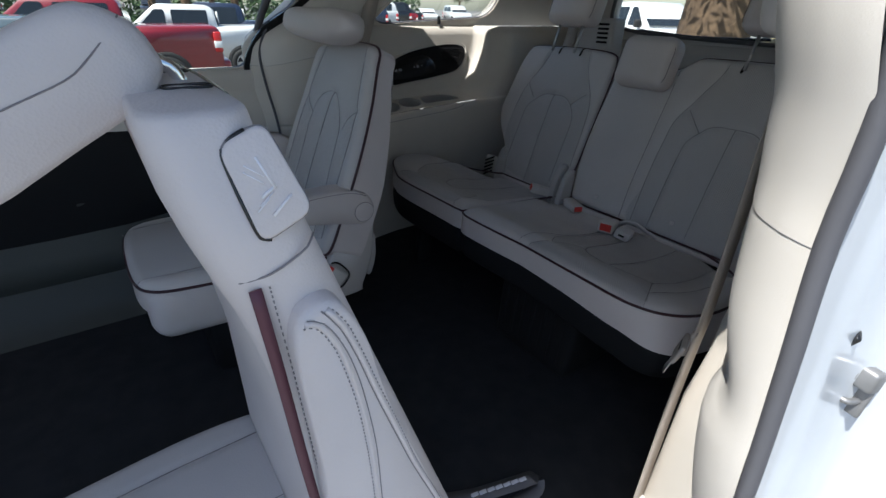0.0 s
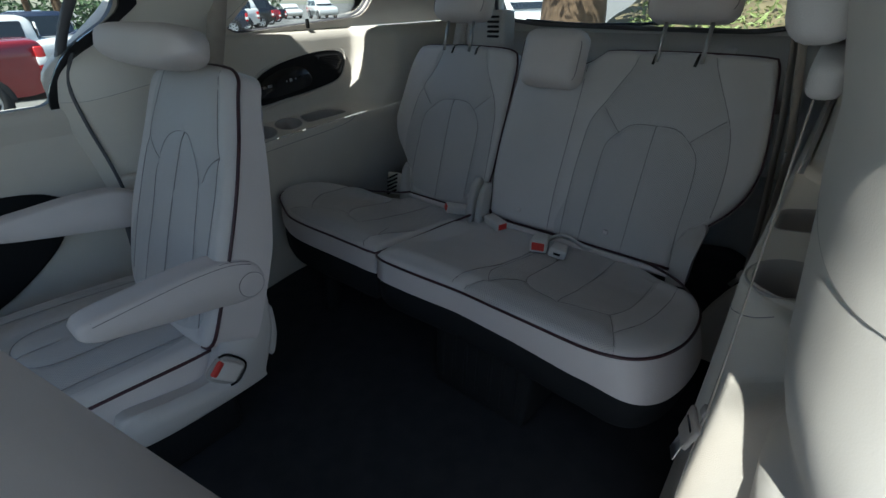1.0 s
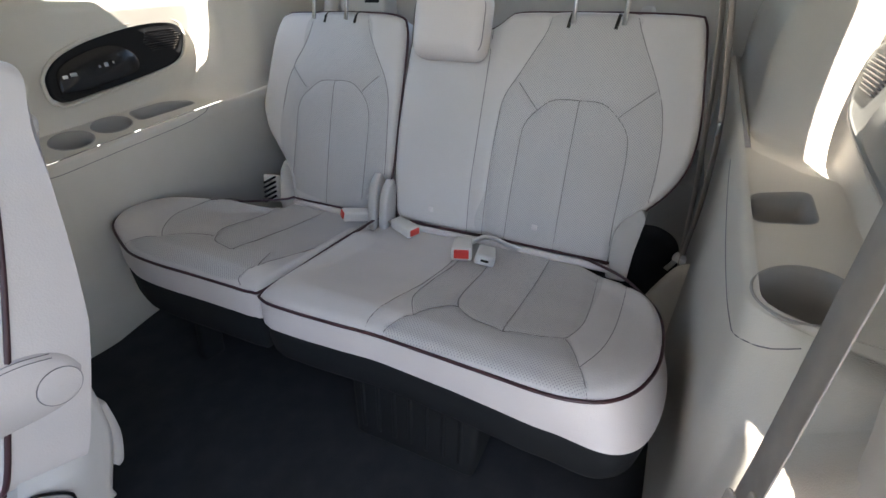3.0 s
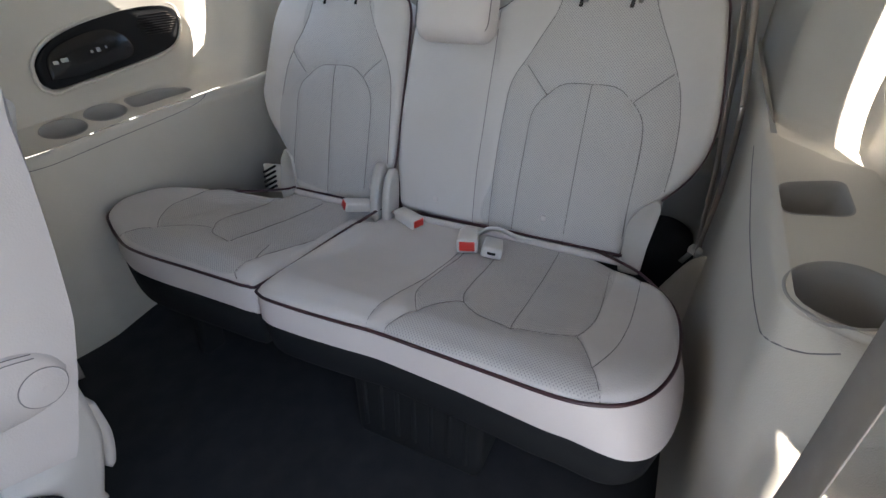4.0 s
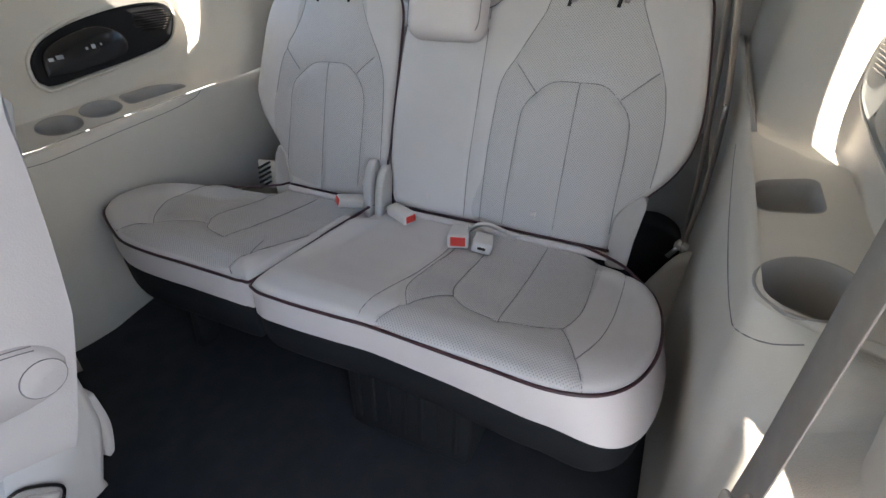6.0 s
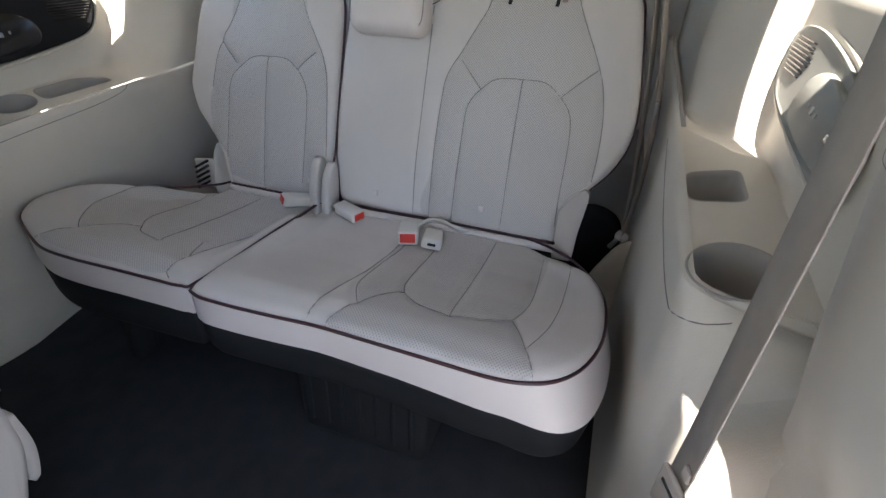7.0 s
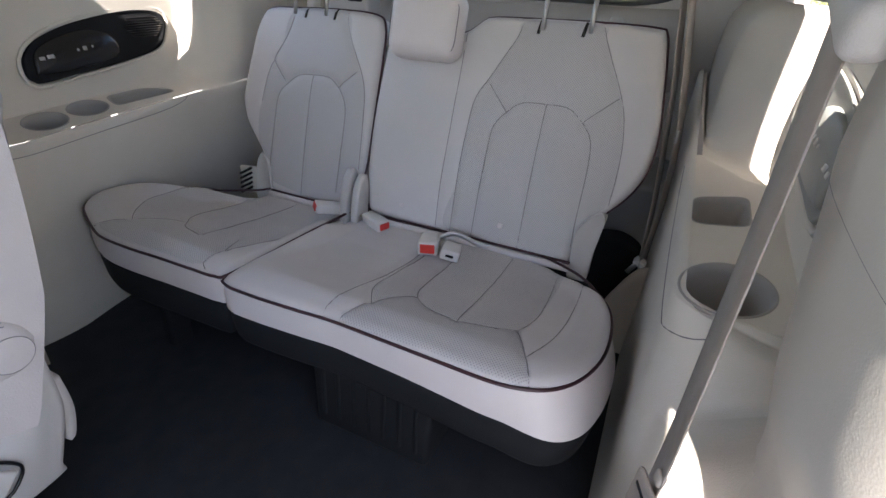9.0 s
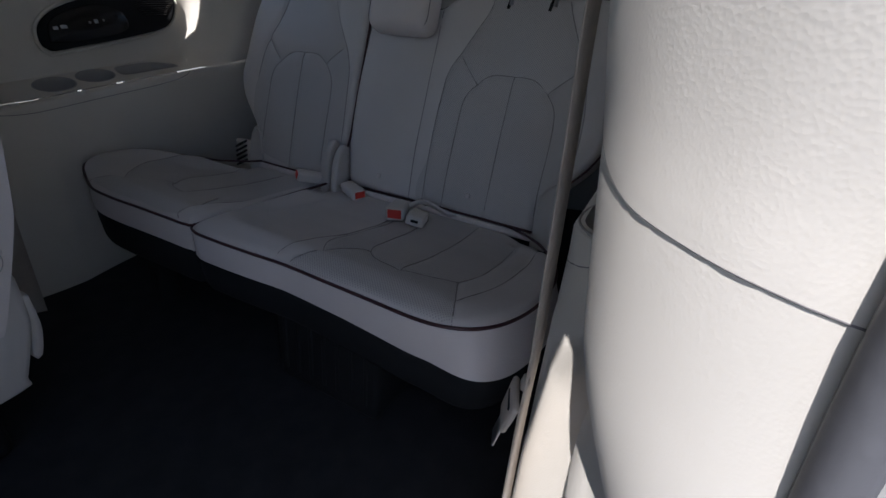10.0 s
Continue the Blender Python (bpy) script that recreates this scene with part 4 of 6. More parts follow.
def pillow_box(size, r, m, puff=0.006, seg=5):
    """A stuffed rounded box."""
    sx, sy, sz = size

    def f(co):
        q = (1 - (2 * co.x / sx) ** 2) * (1 - (2 * co.z / sz) ** 2)
        return (co.x, co.y + math.copysign(puff * max(0, q), co.y), co.z)
    bm = bmesh.new()
    bmesh.ops.create_cube(bm, size=1)
    bmesh.ops.scale(bm, vec=size, verts=bm.verts)
    bmesh.ops.bevel(bm, geom=bm.edges[:], offset=min(r, min(size) * 0.48), segments=seg, profile=0.5, affect="EDGES")
    bmesh.ops.subdivide_edges(bm, edges=[e for e in bm.edges if e.calc_length() > 0.03], cuts=5, use_grid_fill=True)
    for v in bm.verts:
        v.co = Vector(f(v.co.copy()))
    bmesh.ops.transform(bm, matrix=m, verts=bm.verts)
    return bm


def headrest(owner, m, size, posts, drop):
    h = part("headrest", pillow_box(size, 0.032, m), LEATHER_SIDE, owner, "padded grey leather headrest")
    sx, sy, sz = size
    line = rounded([(-sx / 2 + 0.004, -sz / 2 + 0.012), (sx / 2 - 0.004, -sz / 2 + 0.012), (sx / 2 - 0.004, sz / 2 - 0.02), (-sx / 2 + 0.004, sz / 2 - 0.02)], 0.03)
    part("seam", tube([m @ Vector((p[0], -sy / 2 + 0.012, p[1])) for p in line], 0.0012, 5, True), SEAM, h)
    for u in posts:
        part("post", tube([m @ Vector((u, 0, -sz / 2 + 0.01)), m @ Vector((u, 0, -sz / 2 - drop))], 0.005, 8), METAL, owner, "thin steel headrest post")
    return h


headrest(bench_r, pose(0.036, 0.582, 0.788, -18), (0.182, 0.080, 0.152), (), 0)
headrest(bench_r, pose(0.355, 0.665, 0.95, -18), (0.205, 0.085, 0.15), (-0.052, 0.052), 0.09)
headrest(bench_l, pose(-0.338, 0.665, 0.95, -18), (0.205, 0.085, 0.15), (-0.052, 0.052), 0.09)
for owner, pad, xs in ((bench_r, PAD_BR, (0.293, 0.392)), (bench_l, PAD_BL, (-0.365, -0.268))):
    for x in xs:
        line = [(x + 0.002, bv(0.808)), (x, bv(0.795)), (x - 0.002, bv(0.78))]
        part("slot", tube(pad.lift(line, -0.0005), 0.0042, 6), GLOSS_BLACK, owner, "dark slot in the seat cover")
for x, z in ((0.024, 0.368), (0.297, 0.372), (-0.167, 0.368)):
    pad, owner = (PAD_BR, bench_r) if x > -0.1 else (PAD_BL, bench_l)
    p = pad.lift([(x, bv(z))], 0.001)[0]
    part("button", rbox((0.013, 0.004, 0.013), 0.0019, 3, Matrix.Translation(p) @ pose(0, 0, 0, -22)), LEATHER_SIDE, owner)

# hinge covers beside the backrests
HINGE = [(0.0, 0.0), (0.050, 0.0), (0.062, 0.05), (0.068, 0.10), (0.075, 0.15), (0.062, 0.175), (0.040, 0.160), (0.022, 0.12), (0.008, 0.06)]


def hinge(owner, x, y, z, w, tall=1.0, lean=0.0):
    s = smooth_xy(HINGE + [HINGE[0]], 0.01)[:-1]
    rings = []
    for q, dx in ((0.80, -0.5), (0.93, -0.46), (1.0, -0.34), (1.0, 0.34), (0.93, 0.46), (0.80, 0.5)):
        rings.append([(x + dx * w + lean * p[1], y + 0.035 + (p[0] - 0.035) * q, z + (0.08 + (p[1] - 0.08) * q) * tall) for p in s])
    part("hinge_cover", loft(rings, True, True), GREY_PLASTIC, owner, "grey plastic hinge cover")


hinge(bench_r, -0.094, 0.400, 0.305, 0.022, 0.74)
hinge(bench_l, -0.128, 0.400, 0.305, 0.024, 0.80)
plate = rounded([(0.470, 0.285), (0.516, 0.285), (0.519, 0.36), (0.530, 0.435), (0.518, 0.452), (0.490, 0.43), (0.472, 0.40)], 0.010, 4)
pc = (0.505, 0.38)
rings = []
for q, h in ((0.94, 0.0), (0.985, -0.002), (1.0, 0.003), (1.0, 0.035)):
    rings.append([(pc[0] + (p[0] - pc[0]) * q, 0.452 + h + 0.41 * max(0, p[1] - 0.36), pc[1] + (p[1] - pc[1]) * q) for p in plate])
part("hinge_cover", loft(rings, True, True), GREY_PLASTIC, bench_r, "flat grey hinge cover")
for owner, xa, xb in ((bench_r, -0.075, 0.475), (bench_l, -0.415, -0.150)):
    xs = [xa + (xb - xa) * i / 14 for i in range(15)]
    part("rear_roll", tube([(x, 0.436 + 0.002 * math.sin(9 * x), 0.321) for x in xs], 0.009, 8), LEATHER_SIDE, owner, "pale rolled rear edge of the cushion")
    part("piping", tube([(x, 0.444, 0.331 + 0.002 * math.sin(7 * x)) for x in xs], 0.0032, 6), PIPING, owner, "dark piping at the backrest foot")
plate = rounded([(-0.405, 0.285), (-0.474, 0.285), (-0.470, 0.35), (-0.474, 0.405), (-0.464, 0.432), (-0.44, 0.41), (-0.42, 0.36)], 0.010, 4)
rings = []
for q, h in ((0.94, 0.0), (0.985, -0.002), (1.0, 0.003), (1.0, 0.035)):
    rings.append([(-0.44 + (p[0] + 0.44) * q, 0.440 + h + 0.41 * max(0, p[1] - 0.34), 0.35 + (p[1] - 0.35) * q) for p in plate])
part("hinge_cover", loft(rings, True, True), GREY_PLASTIC, bench_l, "flat grey hinge cover")
# tub and leg under the bench
tub = rbox((0.30, 0.22, 0.26), 0.015, 2, pose(0.175, 0.17, 0.13), taper=lambda c: (c.x * (1 - 0.2 * (0.13 - c.z)), c.y - 0.10 * (0.13 - c.z) * (c.y < 0), c.z))
part("support", tub, BLACK_PLASTIC, bench_r, "ribbed black support under the seat")
for i in range(7):
    part("rib", rbox((0.012, 0.010, 0.21), 0.004, 2, pose(0.060 + 0.038 * i, 0.050, 0.14, -5.7)), BLACK_PLASTIC, bench_r)
for x in (-0.475,):
    part("leg", rbox((0.03, 0.06, 0.27), 0.008, 2, pose(x, 0.10, 0.135, -8)), PAN, bench_l, "black folding leg")


# seat-belt buckles on the cushion
def buckle(p, rz, rx, ry=0.0, button=True, size=(0.040, 0.074, 0.026), label=""):
    m = pose(*p, rx, ry, rz)
    b = tagged(empty("seat_belt_buckle", p), label or "pale grey buckle with a red release button on the seat", "buckle", "seat-belt buckles")
    sx, sy, sz = size
    part("body", rbox(size, 0.006, 3, m, taper=lambda c: (c.x * (1 - 0.12 * (c.y > 0)), c.y, c.z)), BUCKLE, b)
    if button:
        part("button", rbox((sx * 0.72, 0.009, sz * 0.66), 0.002, 2, m @ pose(0, -sy / 2 + 0.0025, sz * 0.04)), RED, b, "red release button")
    else:
        part("slot", rbox((sx * 0.4, 0.004, sz * 0.25), 0.001, 1, m @ pose(0, -sy / 2 + 0.001, 0)), GLOSS_BLACK, b, "narrow dark slot")
    part("strap", ribbon([m @ Vector((0, sy / 2 - 0.005, 0)), m @ Vector((0, sy / 2 + 0.02, -0.004)), m @ Vector((0, sy / 2 + 0.05, -0.02))], m.to_3x3() @ Vector((1, 0, 0)), 0.026), WEB, b)
    return b


buckle((-0.163, 0.398, 0.347), -38, -16, 10, size=(0.034, 0.086, 0.027))
buckle((-0.026, 0.408, 0.334), 68, 2, 0, size=(0.040, 0.078, 0.027))
buckle((0.155, 0.362, 0.338), 18, -4, 0, size=(0.048, 0.064, 0.034))
buckle((0.214, 0.360, 0.334), 14, -4, 10, False, (0.046, 0.055, 0.027), "grey buckle without button lying on the seat")

# strap loop round the pair of buckles
loop = tagged(part("belt_loop", ribbon(smooth_line([(0.160, 0.39, 0.335), (0.185, 0.408, 0.350), (0.215, 0.412, 0.352), (0.25, 0.415, 0.340), (0.275, 0.435, 0.322)], 0.01), (0.1, -0.5, 0.8), 0.018), BUCKLE), "pale strap behind the paired buckles", "strap")


# ---- second-row captain seats ----
def slab_x(poly, x0, x1, r=0.006, smooth=True, shrink=None):
    """A plate seen from the side: a (y, z) outline given thickness along x, with rounded edges."""
    s = smooth_xy(list(poly) + [poly[0]], 0.008)[:-1] if smooth else list(poly)
    c = Vector((sum(p[0] for p in s) / len(s), sum(p[1] for p in s) / len(s)))
    e = max(max(abs(p[0] - c[0]) for p in s), max(abs(p[1] - c[1]) for p in s))
    sg = 1 if x1 > x0 else -1
    rings = []
    for k, x in ((1 - r / e * 1.2, x0), (1 - r / e * 0.3, x0 + sg * r * 0.3), (1, x0 + sg * r), (1, x1 - sg * r), (1 - r / e * 0.3, x1 - sg * r * 0.3), (1 - r / e * 1.2, x1)):
        rings.append([(x, c[0] + (p[0] - c[0]) * k, c[1] + (p[1] - c[1]) * k) for p in s])
    return loft(rings, True, True)


def cv(z):
    return (z - 0.488) * math.sqrt(1 + 0.45 ** 2)


def cz(pts):
    return [(x, cv(z)) for x, z in pts]


def stitches(owner, line, mat_=None, step=0.0055, r=0.0007):
    """A row of short thread dashes along a line, as one part."""
    pts = smooth_line(line, step / 2)
    bm = None
    for i in range(0, len(pts) - 1, 2):
        a, b = pts[i], pts[i] + (pts[i + 1] - pts[i]) * 0.9
        t = tube([a, b], r, 4)
        bm = t if bm is None else join(bm, t)
    return part("stitching", bm, mat_ or SEAM, owner)


cap = tagged(empty("captain_seat", (-0.405, -0.55, 0)), "upright light grey leather captain chair with armrests", "seat", "second-row seats")
cp = plane_of((0, -0.372, 0.488), (1, 0, 0), (0, 0.45, 1))
CBACK = cz([(-0.150, 0.34), (-0.142, 0.42), (-0.143, 0.50), (-0.156, 0.61), (-0.178, 0.70), (-0.200, 0.757), (-0.215, 0.795), (-0.222, 0.818), (-0.25, 0.834), (-0.32, 0.838), (-0.41, 0.836), (-0.52, 0.828), (-0.580, 0.812), (-0.598, 0.78), (-0.592, 0.70), (-0.592, 0.63), (-0.597, 0.55), (-0.592, 0.50), (-0.570, 0.42), (-0.53, 0.35), (-0.40, 0.32), (-0.22, 0.32)])
CARCH = cz([(-0.452, 0.36), (-0.455, 0.50), (-0.464, 0.58), (-0.468, 0.635), (-0.445, 0.682), (-0.405, 0.701), (-0.37, 0.704), (-0.34, 0.700), (-0.305, 0.672), (-0.278, 0.64), (-0.262, 0.60), (-0.252, 0.55), (-0.24, 0.45), (-0.235, 0.36)])
pad = Pad(CBACK, cp, lambda p: float(np.interp(p[1], (-0.1, 0.05, 0.3), (0.11, 0.105, 0.062))), 0.020, 0.016, [CARCH, cz([(-0.37, 0.704), (-0.362, 0.5), (-0.352, 0.34)]), cz([(-0.255, 0.625), (-0.242, 0.654), (-0.216, 0.678)]), cz([(-0.468, 0.635), (-0.538, 0.672)]),
          cz([(-0.275, 0.836), (-0.245, 0.755), (-0.216, 0.678), (-0.196, 0.58), (-0.190, 0.36)]), cz([(-0.520, 0.828), (-0.538, 0.74), (-0.548, 0.64), (-0.548, 0.54), (-0.53, 0.38)])],
          [cz([(-0.28, 0.83), (-0.216, 0.678), (-0.196, 0.58), (-0.190, 0.36), (-0.53, 0.37), (-0.548, 0.54), (-0.548, 0.64), (-0.52, 0.82)])], puff=wrinkle(0.0022, 8, 5))
pad.build("backrest", (LEATHER, LEATHER_SIDE), cap)
part("piping", tube(pad.rim_line(0.013, 0.0006), 0.0038, 6, True), PIPING, cap, "dark maroon piping")
stitches(cap, [(x + 0.002, -0.345 + 0.45 * (z - 0.488) + 0.012, z - 0.01) for x, z in ((-0.146, 0.42), (-0.147, 0.50), (-0.165, 0.60), (-0.195, 0.70), (-0.232, 0.78))], PIPING)
part("back_shell", rbox((0.42, 0.03, 0.42), 0.012, 3, pose(-0.405, -0.258, 0.560, -24.2), taper=lambda c: (c.x * (1 - 0.5 * max(0, c.z)) - 0.10 * max(0, c.z), c.y, c.z)), GREY_PLASTIC, cap, "hard grey back shell")
CC = [(-0.185, -0.40), (-0.182, -0.60), (-0.186, -0.76), (-0.205, -0.835), (-0.26, -0.865), (-0.40, -0.872), (-0.55, -0.865), (-0.605, -0.835), (-0.625, -0.76), (-0.628, -0.60), (-0.625, -0.40), (-0.56, -0.36), (-0.40, -0.35), (-0.25, -0.36)]
mc = plane_of((0, -0.40, 0.318), (1, 0, 0), (0, 1, -0.05))
CC = [(x, y + 0.40) for x, y in CC]
cc = Pad(CC, mc, 0.075, 0.022, 0.02, [[(-0.25, -0.47), (-0.235, -0.36), (-0.24, -0.02)], [(-0.56, -0.47), (-0.575, -0.36), (-0.57, -0.02)], [(-0.33, -0.02), (-0.325, -0.25), (-0.40, -0.30), (-0.48, -0.25), (-0.485, -0.02)], [(-0.405, -0.02), (-0.40, -0.30)]],
         [[(-0.25, -0.46), (-0.24, -0.02), (-0.57, -0.02), (-0.56, -0.46)]], puff=wrinkle(0.002, 8, 7))
cc.build("cushion", (LEATHER, LEATHER_SIDE), cap)
part("piping", tube(cc.rim_line(0.016, 0.0006), 0.0038, 6, True), PIPING, cap, "dark maroon piping")
part("front_roll", pillow_box((0.43, 0.24, 0.15), 0.045, pose(-0.400, -0.735, 0.252, -3)), LEATHER_SIDE, cap, "leather front of the seat cushion")
SH = [(-0.287, 0.385), (-0.290, 0.33), (-0.297, 0.287), (-0.331, 0.203), (-0.345, 0.182), (-0.50, 0.180), (-0.60, 0.190), (-0.622, 0.21), (-0.618, 0.262), (-0.60, 0.275), (-0.53, 0.262), (-0.457, 0.255), (-0.43, 0.29), (-0.41, 0.34), (-0.395, 0.385), (-0.37, 0.396), (-0.31, 0.398)]
shield = part("side_shield", slab_x(SH, -0.225, -0.148, 0.014), GREY_PLASTIC, cap, "grey plastic side shield")
part("buckle_recess", slab_x([(-0.412, 0.300), (-0.378, 0.256), (-0.400, 0.226), (-0.420, 0.226), (-0.458, 0.268), (-0.430, 0.300)], -0.152, -0.1445, 0.002), TRIM_SHADE, cap, "recess round the buckle")
part("recess_edge", tube(smooth_line([(-0.1440, -0.425, 0.303), (-0.1440, -0.405, 0.298), (-0.1440, -0.376, 0.256), (-0.1440, -0.398, 0.224), (-0.1440, -0.418, 0.222)], 0.006), 0.0026, 6), GLOSS_BLACK, cap)
b2 = tagged(empty("seat_belt_buckle", (-0.146, -0.42, 0.26)), "pale buckle with red button in the captain chair side", "buckle", "seat-belt buckles")
mb2 = plane_of((-0.148, -0.420, 0.265), (0, 0.72, 0.69), (0, 0.69, -0.72))
part("body", rbox((0.042, 0.058, 0.020), 0.005, 3, mb2 @ pose(0, 0.006, 0)), BUCKLE, b2)
part("button", rbox((0.034, 0.013, 0.023), 0.003, 2, mb2 @ pose(0, -0.021, 0)), RED, b2, "red release button")
part("recliner_lever", slab_x([(-0.281, 0.345), (-0.283, 0.28), (-0.300, 0.225), (-0.312, 0.23), (-0.300, 0.28), (-0.296, 0.34)], -0.19, -0.160, 0.005), GREY_PLASTIC, cap, "grey recliner lever")


def armrest(owner, x0, x1, dy=0.0, dz=0.0, button=True):
    AR = [(-0.287, 0.440), (-0.295, 0.465), (-0.318, 0.488), (-0.360, 0.503), (-0.430, 0.507), (-0.520, 0.502), (-0.596, 0.496), (-0.614, 0.488), (-0.617, 0.474), (-0.600, 0.456), (-0.506, 0.434), (-0.406, 0.415), (-0.345, 0.402), (-0.305, 0.405)]
    AR = [(y + dy, z + dz) for y, z in AR]
    a = part("armrest", slab_x(AR, x0, x1, 0.014), LEATHER_SIDE, owner, "stitched grey leather armrest")
    up = [(y, z) for y, z in AR[2:7]]
    for off, q in ((0.004, 0.35), (0.010, 0.9)):
        part("seam", tube(smooth_line([(x1 - math.copysign(0.0045 * (1 - q) , x1 - x0) + math.copysign(0.0004, x1 - x0), y + 0.003, z - off) for y, z in up], 0.01), 0.0008, 5), SEAM, a)
    if button:
        part("pivot_cap", loft([[(x1 + math.copysign(h, x1 - x0), -0.323 + dy + r * math.cos(t), 0.434 + dz + r * math.sin(t)) for t in [2 * math.pi * i / 24 for i in range(24)]] for r, h in ((0.0265, -0.001), (0.026, 0.0008), (0.024, 0.0016), (0.002, 0.0018))], True), LEATHER_SIDE, a, "round pivot cap")
        part("seam", tube([(x1 + math.copysign(0.0004, x1 - x0), -0.323 + dy + 0.027 * math.cos(t), 0.434 + dz + 0.027 * math.sin(t)) for t in [2 * math.pi * i / 24 for i in range(24)]], 0.0008, 5, True), SEAM, a)
    return a


armrest(cap, -0.200, -0.136)
armrest(cap, -0.615, -0.675, -0.03, 0.045, False)


def wing_headrest(owner, m, w, d, h):
    """A wide headrest with rounded ends that taper down."""
    rings = []
    for i in range(25):
        t = -1 + 2 * i / 24
        q = max(0.04, 1 - abs(t) ** 5) ** 0.5
        ring = []
        for k in range(28):
            a = 2 * math.pi * k / 28
            c, s_ = math.cos(a), math.sin(a)
            y = math.copysign(abs(c) ** 0.62, c) * d / 2 * q
            z = math.copysign(abs(s_) ** 0.62, s_) * h / 2 * q
            if z < 0:
                z *= 1 - 0.30 * t * t
            ring.append(m @ Vector((t * w / 2, y - 0.018 * t * t, z)))
        rings.append(ring)
    hr = part("headrest", loft(rings, True, True), LEATHER_SIDE, owner, "wide padded grey leather headrest")
    return hr


wing_headrest(cap, pose(-0.416, -0.275, 0.872, -14), 0.445, 0.10, 0.085)


# the near seat, tipped forward into the footwell
near = tagged(empty("captain_seat", (0.385, -0.80, 0)), "light grey leather captain chair tipped forward, headrest folded", "seat", "second-row seats")


def near_ring(z, grow=0.0, k=32):
    yr = -0.598 - 0.331 * (z - 0.364)
    yf = float(np.interp(z, [0.2, 0.45, 0.627, 0.704, 0.768, 0.807, 0.86], [-0.752, -0.753, -0.775, -0.790, -0.811, -0.821, -0.826]))
    xa, xb = 0.165 - grow, 0.61 + grow
    yr, yf = yr + grow, yf - grow
    w, d, r = (xb - xa) / 2, (yr - yf) / 2, min(0.032, (yr - yf) / 2 * 0.8)
    cx, cy = (xa + xb) / 2, (yr + yf) / 2
    out = []
    for sx, sy, a0 in ((1, 1, 0), (-1, 1, 90), (-1, -1, 180), (1, -1, 270)):
        for j in range(k // 4):
            a = radians(a0 + 90 * j / (k // 4 - 1))
            out.append((cx + sx * (w - r) + r * math.cos(a), cy + sy * (d - r) + r * math.sin(a), z))
    return out


rings = [near_ring(z) for z in [0.22 + 0.62 * i / 20 for i in range(21)]]
top = near_ring(0.845)
c0 = Vector((0.3875, -0.785, 0))
for q, dz in ((0.985, 0.007), (0.95, 0.0105), (0.88, 0.0125), (0.02, 0.014)):
    rings.append([(c0[0] + (p[0] - c0[0]) * (1 - (1 - q) * 0.35), c0[1] + (p[1] - c0[1]) * q, p[2] + dz) for p in top])
part("backrest", loft(rings, True, True), LEATHER_SIDE, near)
XS = 0.6105
FLAP = rounded([(-0.786, 0.838), (-0.756, 0.850), (-0.736, 0.792), (-0.773, 0.777)], 0.010, 4)
part("release_flap", slab_x(FLAP, XS - 0.004, XS + 0.0025, 0.002, False), LEATHER_SIDE, near, "release flap with a pale seat symbol")
part("flap_gap", tube([(XS - 0.0004, p[0], p[1]) for p in smooth_line([(-0.768, 0.8455, 0), (-0.776, 0.842, 0), (-0.7815, 0.8375, 0), (-0.784, 0.832, 0), (-0.7815, 0.815, 0), (-0.778, 0.798, 0), (-0.7745, 0.784, 0), (-0.772, 0.780, 0), (-0.767, 0.7785, 0)], 0.003)], 0.0015, 6), GLOSS_BLACK, near, "dark gap along the flap")
part("flap_gap", tube([(XS, p[0], p[1]) for p in FLAP], 0.0009, 5, True), SEAM, near)
ICON = mat("symbol_print", (0.78, 0.77, 0.80), 0.6)
SYMBOL = [((-0.766, 0.830), (-0.758, 0.810), 0.0011), ((-0.757, 0.812), (-0.768, 0.806), 0.0010), ((-0.774, 0.826), (-0.763, 0.818), 0.0006), ((-0.775, 0.822), (-0.764, 0.814), 0.0006),
          ((-0.760, 0.808), (-0.770, 0.801), 0.0005), ((-0.763, 0.805), (-0.772, 0.798), 0.0005), ((-0.763, 0.794), (-0.749, 0.805), 0.0010)]
for a, b, r in SYMBOL:
    part("symbol", tube([(XS + 0.0026, *a), (XS + 0.0026, *b)], r, 4), ICON, near, "pale printed seat symbol")
part("seam", tube(smooth_line([(XS - 0.018, -0.7985, 0.749), (XS - 0.006, -0.790, 0.750), (XS + 0.0002, -0.772, 0.754), (XS + 0.0002, -0.757, 0.760), (XS - 0.001, -0.744, 0.767), (XS - 0.012, -0.735, 0.771)], 0.006), 0.0009, 5), SEAM, near)
front_edge = [(XS + 0.0003, -0.783, 0.745), (XS + 0.0005, -0.777, 0.67), (XS + 0.0005, -0.771, 0.58), (XS + 0.0005, -0.765, 0.50), (XS + 0.0005, -0.758, 0.40), (XS, -0.752, 0.26)]
MAROON = mat("maroon_strip", (0.10, 0.03, 0.045), 0.5)
part("piping", ribbon(smooth_line(front_edge, 0.02), (0, 1, 0), 0.0085, 0.0012), MAROON, near, "maroon leather strip")
stitches(near, [(x + 0.0004, y + 0.0095, z) for x, y, z in front_edge[:-1]])
AP = [(-0.764, 0.714), (-0.760, 0.722), (-0.751, 0.728), (-0.739, 0.729), (-0.727, 0.720), (-0.713, 0.690), (-0.705, 0.656), (-0.696, 0.618), (-0.680, 0.565), (-0.662, 0.512), (-0.641, 0.449), (-0.615, 0.38), (-0.63, 0.34), (-0.70, 0.335), (-0.748, 0.36), (-0.759, 0.506), (-0.760, 0.56), (-0.763, 0.61), (-0.7665, 0.665), (-0.767, 0.700)]
